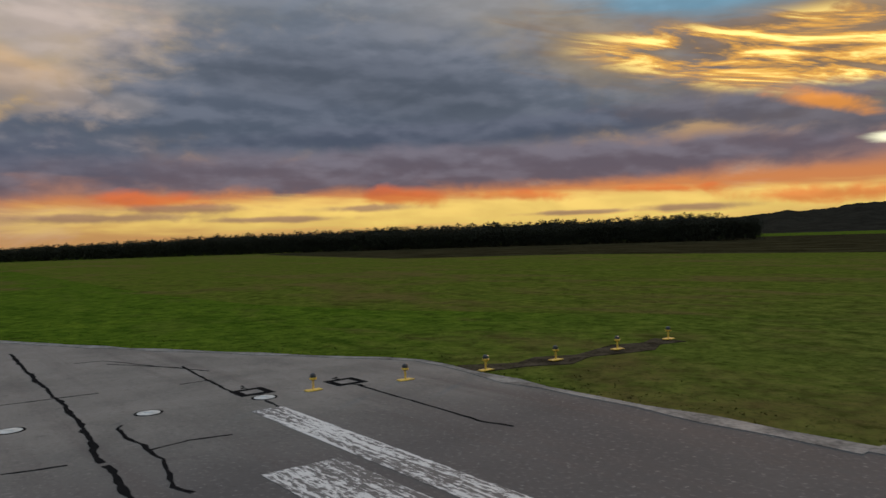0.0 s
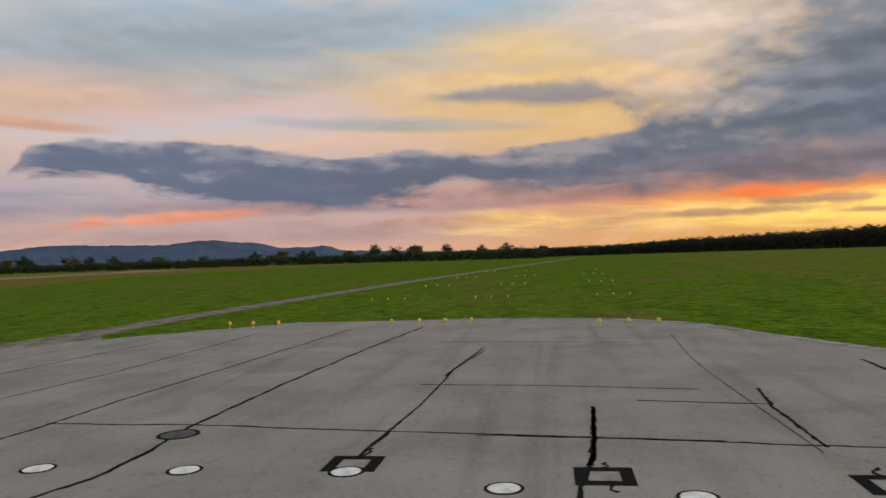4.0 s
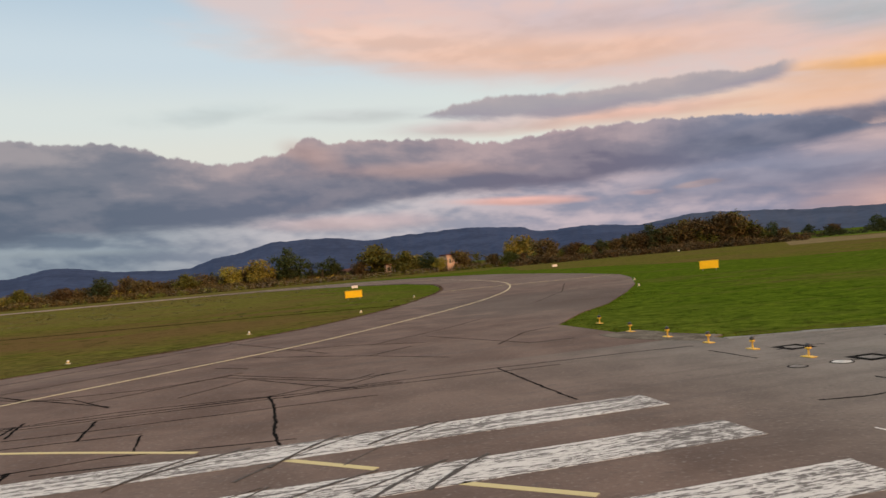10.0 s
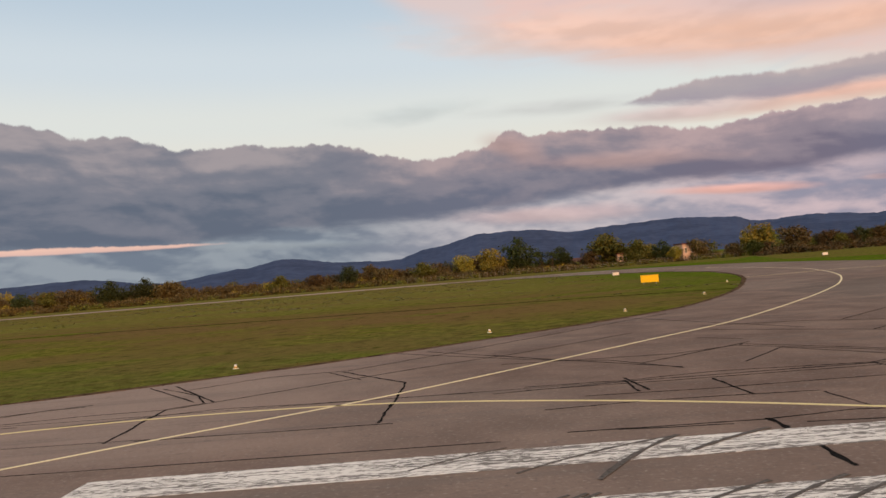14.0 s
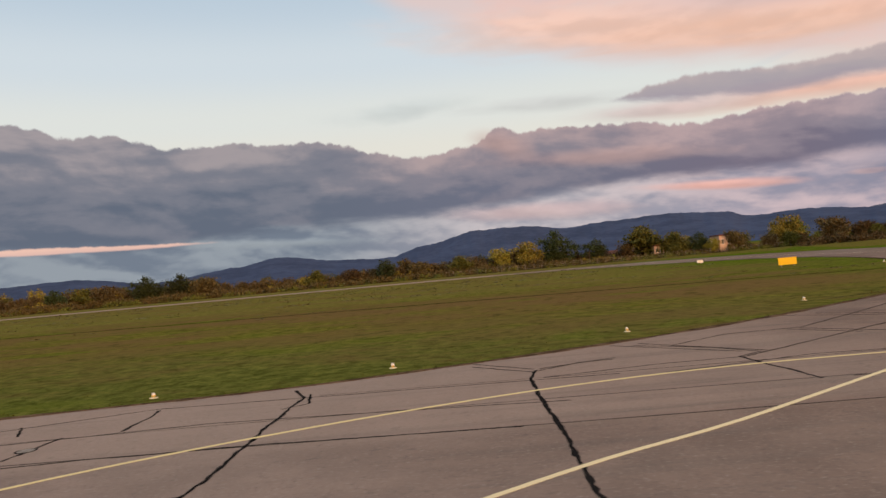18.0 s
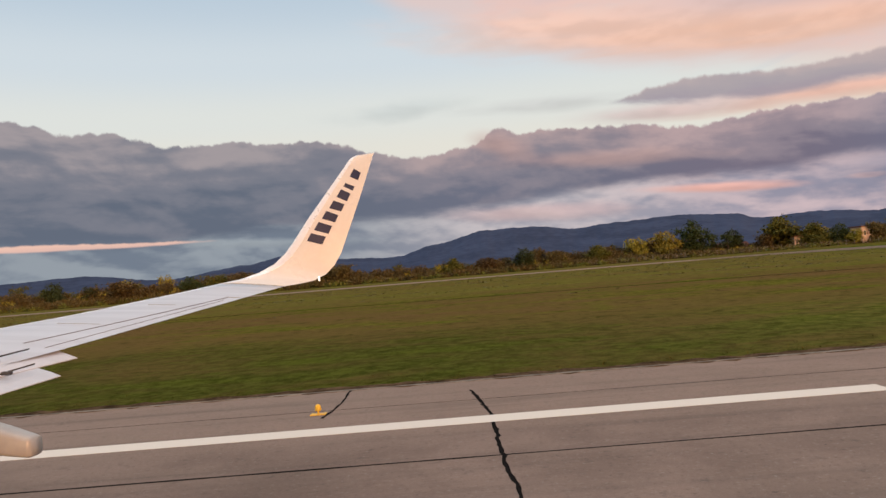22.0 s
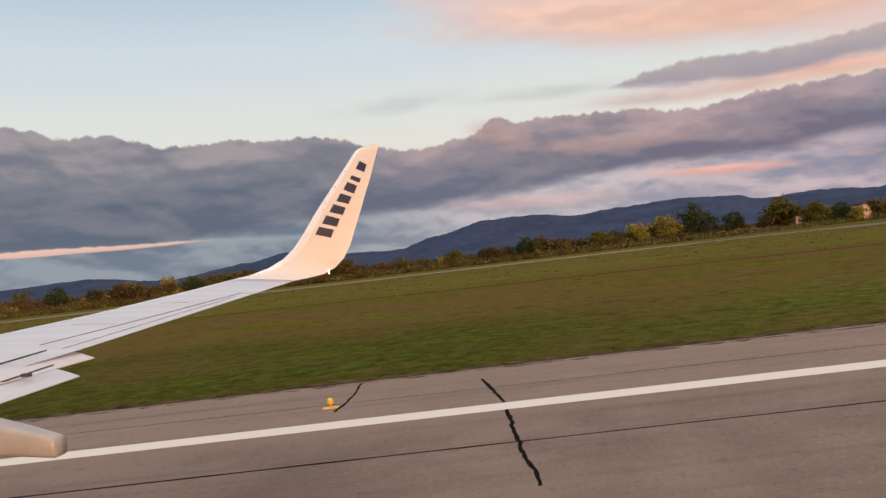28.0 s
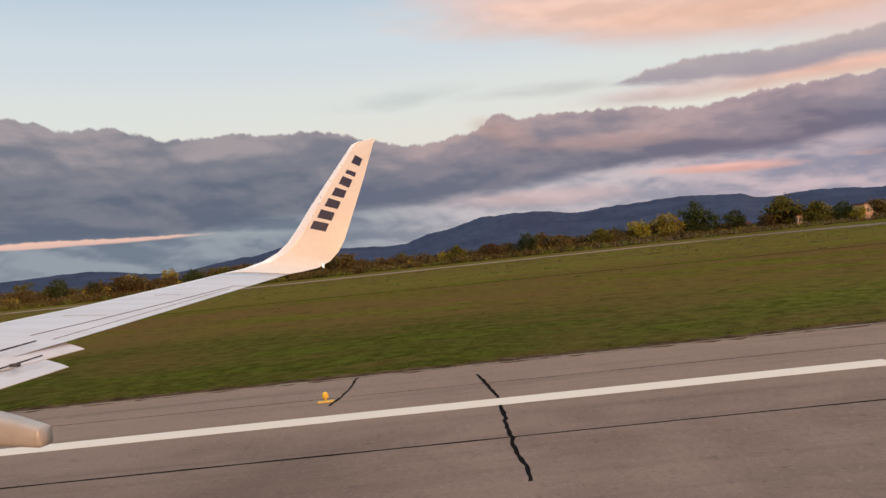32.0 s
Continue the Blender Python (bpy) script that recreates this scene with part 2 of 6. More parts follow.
cloud(3, 12.2, 4, 0.6, glow(0, 200, 210, 212), -3, 0.8, 0.9, 0.5, billow, 0.0)
# to the north-west: peach sky, torn wisps and a spot of gold
cloud(-44, 15.8, 6, 2.2, glow(-44, 176, 204, 216), 20, 0.9, 0.8, 0.6, streak, 0.0)
cloud(-52, 11.4, 14, 1.6, glow(-50, 248, 196, 158), -5, 0.8, 0.8, 0.75, streak, 0.0)
cloud(-46, 10.6, 4.5, 0.5, glow(-45, 252, 190, 122), 5, 0.6, 0.8, 0.9, streak, 0.0)
cloud(-52.5, 9.6, 4, 0.35, glow(-52, 236, 168, 124), 3, 0.7, 0.8, 0.7, streak, 0.0)
cloud(-66, 16.2, 17, 2.6, glow(-60, 172, 178, 186), -4, 0.9, 0.8, 0.85, streak, 0.1)
cloud(-72, 13.6, 9, 1.0, glow(-70, 196, 188, 182), -6, 0.9, 0.8, 0.6, streak, 0.0)
# to the west: gold behind the wisps before the great shield
cloud(-90, 11.6, 12, 3.0, glow(-90, 250, 200, 132), 4, 0.8, 0.9, 0.85, streak, 0.0)
cloud(-93, 14.6, 8, 1.4, glow(-90, 246, 204, 142), 5, 0.8, 0.9, 0.7, streak, 0.0)
bank([(45, 12), (-78, 12), (-82, 12.1), (-86.5, 12.5), (-90, 12.5), (-94, 12.8), (-98, 12.6), (-101, 12)], [(45, 12), (-78, 12), (-82, 11.5), (-90, 11.0), (-97, 10.8), (-101, 12)],
     (glow(-90, 142, 132, 136), glow(-90, 150, 140, 142), glow(-90, 178, 158, 146)), 0.35, 0.35, 0.5, 0.5, 0.92, 0.6, (-83.0, -97.0), 4.0)
cloud(-78, 9.9, 8, 0.45, glow(-80, 158, 172, 178), 2, 0.8, 0.9, 0.6, streak, 0.0)
# the air under the deck: blue-grey in the north, mauve further round
band = W.math("MULTIPLY", W.ramp(height, 8.5, 5.0), W.ramp(azimuth, -52.0, -36.0))
haze_dark = along([(12, glow(15, 112, 124, 140)), (-6, glow(0, 158, 158, 170)), (-26, glow(-20, 150, 148, 166)), (-44, glow(-40, 128, 134, 160))])
haze_light = along([(12, glow(15, 146, 156, 166)), (-6, glow(0, 200, 192, 196)), (-26, glow(-20, 204, 184, 190)), (-44, glow(-40, 176, 164, 178))])
sky = W.mix(W.math("MULTIPLY", band, 0.96), sky, W.mix(W.ramp(W.math("MULTIPLY_ADD", drift, 0.6, W.math("MULTIPLY_ADD", fold, 1.2, 0.2)), 0.36, 0.66), haze_dark, haze_light))
cloud(-21.0, 4.15, 4.2, 0.28, glow(-17, 246, 190, 178), 3.4, 0.7, 1.0, 0.95, drift, 0.0)
cloud(-7, 3.7, 6.0, 0.5, glow(-7, 218, 190, 190), 3, 0.8, 1.2, 0.7, drift, 0.0)
cloud(-29.6, 3.9, 1.1, 0.2, glow(-29, 236, 196, 190), 2, 0.5, 0.9, 0.9, billow, 0.0)
cloud(-33.4, 4.1, 1.6, 0.2, glow(-33, 242, 190, 160), -2, 0.5, 1.2, 0.85, billow, 0.0)
# the long strand over the northern deck, with rose light under it
cloud(-27, 9.9, 9, 0.7, glow(-27, 240, 190, 174), 1, 0.7, 0.8, 0.85, streak, 0.0)
cloud(-18, 10.2, 6, 0.6, glow(-18, 214, 198, 198), 1, 0.7, 0.8, 0.7, streak, 0.0)
bank([(45, 11.2), (-13.2, 11.2), (-16, 11.8), (-19, 12.2), (-25, 11.8), (-30, 11.9), (-34, 12.0), (-37, 11.6), (-40, 11.7), (-43, 11.3)],
     [(45, 11.2), (-13.2, 11.2), (-16, 10.9), (-19, 10.6), (-26, 10.3), (-34, 10.3), (-37, 10.5), (-41, 11.2), (-43, 11.3)],
     (glow(-24, 160, 152, 164), glow(-24, 166, 158, 166), glow(-24, 184, 170, 172)), 0.42, 0.16, 0.9, 0.4, 0.95, 0.8, (-14.0, -39.0), 2.0)
# the slate deck along the north
bank([(45, 13), (31, 12.1), (27, 11.2), (24, 11.2), (20.5, 10.3), (13, 10.4), (8, 10.1), (4, 8.9), (1.3, 8.5), (-2.7, 9.2), (-4.3, 10.3), (-6.2, 9.5), (-8.4, 9.8), (-14.2, 9.5), (-17, 8.9), (-20, 8.8), (-24, 9.2), (-32.4, 9.0), (-38.9, 8.3), (-42, 7.6), (-44.5, 6.6), (-47, 6.6), (-50.4, 6.1), (-52, 5.0)],
     [(45, 3.8), (31, 3.7), (19, 3.4), (13, 3.9), (0, 4.2), (-4.4, 4.6), (-9, 4.9), (-14, 5.0), (-20, 5.1), (-26, 5.1), (-34, 5.4), (-41.3, 6.0), (-44.5, 6.3), (-50.4, 6.2), (-52, 6.2)],
     (along([(14, glow(15, 97, 107, 124)), (-6, glow(0, 108, 112, 130)), (-24, glow(-20, 116, 110, 128)), (-40, glow(-40, 110, 116, 140))]),
      along([(14, glow(15, 120, 124, 137)), (-6, glow(0, 134, 130, 142)), (-24, glow(-20, 142, 132, 144)), (-40, glow(-40, 118, 124, 146))]),
      along([(14, glow(15, 160, 153, 158)), (-6, glow(0, 178, 158, 160)), (-24, glow(-20, 182, 160, 164)), (-40, glow(-40, 146, 146, 162))])), 0.58, 0.11, 0.8, 0.6, 1.0, 0.95, (60.0, -48.0), 3.0)
cloud(-4.6, 8.9, 1.8, 0.7, glow(-4, 200, 166, 160), 20, 0.8, 0.8, 0.6, lumps, 0.0)
cloud(-11, 7.3, 6.0, 0.5, glow(-11, 196, 164, 160), 4, 0.9, 1.2, 0.65, roll_light, 0.0)
bank([(45, 3.7), (34, 3.7), (29, 3.75), (25, 3.6), (18, 3.45), (15, 3.2)], [(45, 3.3), (34, 3.35), (29, 3.3), (25, 3.3), (18, 3.3), (15, 3.4)],
     (glow(25, 228, 188, 176), glow(25, 238, 196, 180), glow(25, 240, 198, 182)), 0.16, 0.08, 0.15, 0.08, 0.95, 0.3, (60.0, 20.0), 4.0)
cloud(12, 2.9, 6, 0.3, glow(12, 166, 176, 184), 3, 0.7, 1.3, 0.7, drift, 0.0)
# low mauve layers and orange tatters in the north-west and west
cloud(-40, 4.0, 14, 1.2, glow(-40, 128, 134, 160), 0, 0.7, 0.8, 0.8, streak, 0.2)
cloud(-41, 7.2, 8, 0.9, glow(-40, 110, 116, 140), -3, 0.4, 0.7, 0.9, billow, 0.2)
cloud(-74, 4.0, 20, 0.7, lin(150, 130, 142), 0, 0.6, 0.6, 0.7, streak, 0.1)
cloud(-68, 2.0, 18, 0.9, lin(190, 156, 152), 0, 0.7, 1.0, 0.8, low_streaks, 0.0)
cloud(-63, 3.2, 6, 0.4, lin(250, 156, 118), -3, 0.7, 1.6, 0.85, billow, 0.0)
cloud(-90, 2.4, 12, 0.6, lin(212, 152, 122), 0, 0.7, 1.2, 0.8, low_streaks, 0.0)
cloud(-88, 4.3, 16, 0.7, lin(196, 144, 126), 0, 0.7, 1.0, 0.7, drift, 0.0)
cloud(-80, 3.9, 12, 0.7, lin(206, 156, 142), -1, 0.7, 1.1, 0.7, heads, 0.1)
flakes = W.noise(W.mapping(angles, (7, 3, 0), rot=2.0, scale=(2.8, 0.8, 1)), 0.55, 6.0, 0.55, 0.2)
# the deck goes on in the west, up to the great dark shield
bank([(45, 5.0), (-50.5, 5.0), (-52.6, 8.0), (-55.3, 8.6), (-61, 8.6), (-65.2, 8.7), (-71, 7.7), (-74, 7.3), (-80, 7.9), (-85.5, 7.5), (-91.3, 8.1), (-96, 8.6), (-99, 9.6), (-104, 11.0), (-112, 12.0)],
     [(45, 6.2), (-50.5, 6.2), (-53.3, 6.6), (-58.8, 5.9), (-61, 5.4), (-65, 4.6), (-68.4, 4.0), (-73.6, 4.0), (-78, 4.3), (-83.4, 5.0), (-90, 4.9), (-94, 4.8), (-102, 5.0), (-112, 4.6)],
     (along([(-60, glow(-60, 106, 111, 130)), (-90, glow(-90, 98, 100, 114))]),
      along([(-60, glow(-60, 110, 115, 134)), (-90, glow(-90, 106, 108, 122))]),
      along([(-60, glow(-60, 160, 154, 162)), (-90, glow(-90, 158, 146, 148))])), 1.0, 0.22, 2.0, 0.45, 0.97, 1.5, (-54.0, -104.0), 6.0, flakes)
cloud(-127, 12.0, 27, 6.4, lin(130, 131, 139), -3, 0.28, 0.55, 1.0, billow, 0.32)
cloud(-122, 11.5, 13, 2.6, lin(108, 110, 119), 8, 0.6, 0.7, 0.8, billow, 0.1)
cloud(-134, 18.0, 14, 3.0, lin(190, 178, 170), 4, 0.7, 0.8, 0.85, billow, 0.1)
cloud(-114, 17.5, 9, 2.4, lin(138, 140, 148), 0, 0.7, 0.8, 0.8, billow, 0.2)
cloud(-112, 9.4, 14, 2.2, lin(110, 114, 126), 3, 0.4, 0.6, 0.85, billow, 0.2)
cloud(-130, 8.2, 22, 1.0, lin(104, 106, 120), -2, 0.5, 0.7, 0.8, billow, 0.2)
cloud(-128, 5.6, 36, 1.6, lin(132, 114, 120), -1, 0.4, 0.6, 0.95, billow, 0.25)
cloud(-139, 13.6, 6, 2.2, lin(200, 172, 138), 20, 0.8, 0.9, 0.75, billow, 0.0)
cloud(-97.5, 15.0, 4.2, 2.8, lin(214, 192, 178), 15, 0.8, 1.2, 0.75, puff, 0.0)
cloud(-99, 17.0, 6, 3.2, lin(238, 206, 186, 1.15), 15, 0.9, 1.1, 0.75, puff, 0.0)
cloud(-97, 12.2, 4, 1.0, lin(246, 196, 144, 1.1), 8, 0.7, 1.4, 0.8, billow, 0.0)
cloud(-100, 10.6, 3.0, 1.2, lin(226, 194, 172), 15, 0.5, 2.0, 0.6, billow, 0.0)
cloud(-104.5, 10.4, 2.2, 0.5, lin(196, 178, 170), 8, 0.7, 1.8, 0.6, billow, 0.0)
# gold in the torn north-western edge of the shield
threads = W.noise(W.mapping(angles, (2, 9, 0), rot=10.0, scale=(5.5, 0.75, 1)), 0.55, 7.0, 0.6, 0.5)
cloud(-156, 12.6, 16, 3.4, lin(176, 138, 104), 7, 0.6, 1.2, 0.95, threads, 0.0)
gold_zone = W.math("MULTIPLY", W.math("MULTIPLY", W.ramp(azimuth, -135.0, -143.0), W.ramp(height, 15.6, 13.6)), W.ramp(W.math("ADD", height, W.math("MULTIPLY", azimuth, -0.27)), 49.6, 51.4))
sky = W.mix(W.math("MULTIPLY", gold_zone, W.ramp(threads, 0.42, 0.52)), sky, lin(255, 178, 76, 1.25))
sky = W.mix(W.math("MULTIPLY", gold_zone, W.ramp(threads, 0.49, 0.60)), sky, lin(255, 218, 120, 2.2))
cloud(-146, 16.6, 8, 1.1, lin(138, 172, 188, 1.25), 3, 0.6, 0.8, 0.9, streak, 0.0)
cloud(-160, 8.0, 17, 1.6, lin(128, 116, 120), 4, 0.35, 0.7, 0.95, billow, 0.2)
cloud(-154, 8.9, 2.6, 0.5, lin(255, 158, 66, 1.4), 14, 0.6, 1.6, 0.9, billow, 0.0)
cloud(-159, 6.0, 2.2, 0.35, lin(255, 238, 190, 2.4), 3, 0.5, 0.9, 0.95, streak, 0.0)
# yellow clear band and the underlit tatters over it
cloud(-134, 2.2, 38, 1.2, lin(255, 206, 104, 1.5), 0, 0.5, 0.8, 0.95, streak, 0.0)
for az, el, wide, tall in ((-105.5, 3.5, 3.2, 0.5), (-124, 3.6, 3.2, 0.45), (-134, 3.3, 3.6, 0.35), (-144, 3.4, 4, 0.25), (-154, 2.5, 6, 0.45)):
    cloud(az, el, wide, tall, lin(255, 124, 58, 1.15), 1.5, 0.8, 2.4, 0.75, billow, 0.0)
for az, el, wide, tall in ((-108, 2.9, 4, 0.3), (-121, 2.7, 3, 0.25), (-138, 1.9, 4, 0.16), (-146, 2.0, 4, 0.26), (-114, 2.0, 5, 0.2), (-103, 2.3, 6, 0.3)):
    cloud(az, el, wide, tall, lin(190, 140, 112), 0, 0.6, 1.4, 0.8, billow, 0.0)
W.put(background.inputs[0], sky)
background.inputs[1].default_value = 1.0

sun_data = bpy.data.lights.new("sun", "SUN")
sun_data.energy, sun_data.color, sun_data.angle = 2.3, (1.0, 0.52, 0.27), radians(3.0)
sun = new("sun", sun_data)
SUN_AZ, SUN_EL = radians(-150), radians(7)
sun.matrix_world = look((0, 0, 50), Vector((0, 0, 50)) - Vector((math.sin(SUN_AZ) * math.cos(SUN_EL), -math.cos(SUN_AZ) * math.cos(SUN_EL), math.sin(SUN_EL))))
scene.view_settings.exposure = 0.0

# ---------------------------------------------------------------- materials
def material(name, rough=0.7, metal=0.0, spec=0.5):
    m = bpy.data.materials.new(name)
    m.use_nodes = True
    k = Tree(m.node_tree)
    b = m.node_tree.nodes["Principled BSDF"]
    b.inputs["Roughness"].default_value = rough
    b.inputs["Metallic"].default_value = metal
    b.inputs["Specular IOR Level"].default_value = spec
    return m, k, b


def place(k):
    return k.node("ShaderNodeTexCoord").outputs["Object"]


def bumped(k, b, h, strength=0.3, dist=0.02):
    n = k.node("ShaderNodeBump")
    n.inputs["Strength"].default_value = strength
    n.inputs["Distance"].default_value = dist
    k.put(n.inputs["Height"], h)
    k.put(b.inputs["Normal"], n.outputs[0])


def plain(name, c, rough=0.6, metal=0.0, wear=0.12, scale=6.0):
    """Painted or cast stuff: one colour, mottled by dirt at two scales."""
    m, k, b = material(name, rough, metal, 0.0 if rough >= 0.95 else 0.08 if rough > 0.75 else 0.5)
    p = place(k)
    n = k.math("ADD", k.math("MULTIPLY", k.noise(p, scale, 5), 0.6), k.math("MULTIPLY", k.noise(p, scale * 7, 3), 0.4))
    dark = tuple(x * (1 - 2.5 * wear) for x in c[:3]) + (1,)
    k.put(b.inputs["Base Color"], k.mix(k.ramp(n, 0.35, 0.65), dark, c))
    k.put(b.inputs["Roughness"], k.ramp(n, 0.3, 0.7, rough + 0.1, rough - 0.08))
    return m


def emitter(name, c, power):
    m, k, b = material(name, 0.3)
    b.inputs["Base Color"].default_value = c
    b.inputs["Emission Color"].default_value = c
    b.inputs["Emission Strength"].default_value = power
    return m


def grass_material(name, rough=0.0):
    """Mown turf: lush by the turn pad and along the kerbs, drier and browner further out."""
    m, k, b = material(name, 1.0, 0.0, 0.0)
    p = place(k)
    along = k.node("ShaderNodeSeparateXYZ")
    k.put(along.inputs[0], p)
    fine = k.noise(p, 4.5, 6, 0.74)
    clump = k.noise(p, 1.1, 6, 0.7, 0.2)
    tuft = k.noise(k.mapping(p, (31, 7, 0)), 0.5, 6, 0.72, 0.3)
    mid = k.noise(k.mapping(p, scale=(0.5, 1.0, 1), kind="POINT"), 0.17, 6, 0.66, 0.4)
    wide = k.noise(k.mapping(p, scale=(0.4, 1, 1), kind="POINT"), 0.05, 5, 0.6, 0.4)
    lush = k.mix(k.ramp(clump, 0.32, 0.68), (0.034, 0.062, 0.005, 1), (0.096, 0.136, 0.012, 1))
    poor = k.mix(k.ramp(clump, 0.32, 0.68), (0.056, 0.057, 0.009, 1), (0.154, 0.144, 0.027, 1))
    island = k.ramp(along.outputs[0], -42.0, 6.0)
    kerb = k.ramp(k.math("MULTIPLY_ADD", k.math("SUBTRACT", mid, 0.5), 40.0, along.outputs[1]), -48.0, -28.0, 1.0, 0.68)
    dryness = k.math("MAXIMUM", k.math("MULTIPLY", island, kerb), rough)
    c = k.mix(dryness, lush, poor)
    patchy = k.noise(k.mapping(p, (-17, 23, 0), scale=(0.7, 1.0, 1), kind="POINT"), 0.34, 6, 0.68, 0.5)
    c = k.mix(k.ramp(patchy, 0.50, 0.64, 0.0, 0.6), c, k.mix(dryness, (0.030, 0.056, 0.004, 1), (0.040, 0.040, 0.009, 1)))
    c = k.mix(k.ramp(patchy, 0.44, 0.32, 0.0, 0.5), c, k.mix(dryness, (0.110, 0.150, 0.012, 1), (0.108, 0.116, 0.020, 1)))
    verge = k.math("MULTIPLY", k.ramp(k.math("MULTIPLY_ADD", k.math("SUBTRACT", mid, 0.5), 14.0, along.outputs[1]), -40.0, -29.0), k.ramp(along.outputs[0], -2.0, 20.0))
    c = k.mix(k.math("MULTIPLY", verge, 0.62), c, k.mix(k.ramp(clump, 0.35, 0.65), (0.026, 0.036, 0.006, 1), (0.062, 0.076, 0.012, 1)))
    dry = k.mix(k.ramp(fine, 0.35, 0.65), (0.076, 0.046, 0.019, 1), (0.176, 0.110, 0.045, 1))
    warped = k.math("MULTIPLY_ADD", k.math("SUBTRACT", mid, 0.5), 44.0, along.outputs[1])
    green = k.mix(k.ramp(clump, 0.32, 0.68), (0.050, 0.055, 0.013, 1), (0.120, 0.124, 0.030, 1))
    straw = k.mix(k.ramp(clump, 0.32, 0.68), (0.082, 0.075, 0.016, 1), (0.182, 0.162, 0.042, 1))
    c = k.mix(k.math("MULTIPLY", k.ramp(warped, -60.0, -40.0), k.math("MULTIPLY", island, 0.75)), c, green)
    c = k.mix(k.math("MULTIPLY", k.ramp(warped, -58.0, -42.0), k.ramp(along.outputs[0], 58.0, 84.0, 0.0, 0.6)), c, k.mix(k.ramp(clump, 0.32, 0.68), (0.024, 0.030, 0.005, 1), (0.058, 0.066, 0.012, 1)))
    c = k.mix(k.math("MULTIPLY", k.ramp(warped, -92.0, -112.0), k.math("MULTIPLY", island, 0.7)), c, straw)
    brown_zone = k.math("MULTIPLY", k.math("MULTIPLY", k.ramp(warped, -46.0, -60.0), k.ramp(warped, -104.0, -86.0)), island)
    patches = k.ramp(k.math("MULTIPLY_ADD", tuft, 0.25, k.math("MULTIPLY_ADD", wide, 0.5, k.math("MULTIPLY", mid, 0.35))), 0.44, 0.60)
    c = k.mix(k.math("MULTIPLY", k.math("MULTIPLY", brown_zone, patches), 0.85), c, dry)
    brown = k.math("ADD", k.math("MULTIPLY", dryness, 0.08), k.math("MULTIPLY_ADD", mid, 0.55, k.math("MULTIPLY", wide, 0.55)))
    c = k.mix(k.ramp(k.math("MULTIPLY_ADD", tuft, 0.22, brown), 0.66, 0.82, 0.0, 0.6), c, dry)
    c = k.mix(k.ramp(mid, 0.45, 0.33, 0.0, 0.5), c, (0.088, 0.106, 0.016, 1))
    c = k.mix(k.ramp(tuft, 0.54, 0.66, 0.0, 0.6), c, (0.024, 0.036, 0.005, 1))
    c = k.mix(k.ramp(fine, 0.50, 0.66, 0.0, 0.65), c, (0.016, 0.026, 0.004, 1))
    c = k.mix(k.ramp(fine, 0.42, 0.28, 0.0, 0.4), c, (0.17, 0.165, 0.04, 1))
    k.put(b.inputs["Base Color"], c)
    bumped(k, b, k.math("ADD", fine, k.math("MULTIPLY", clump, 0.8)), 0.35, 0.08)
    return m


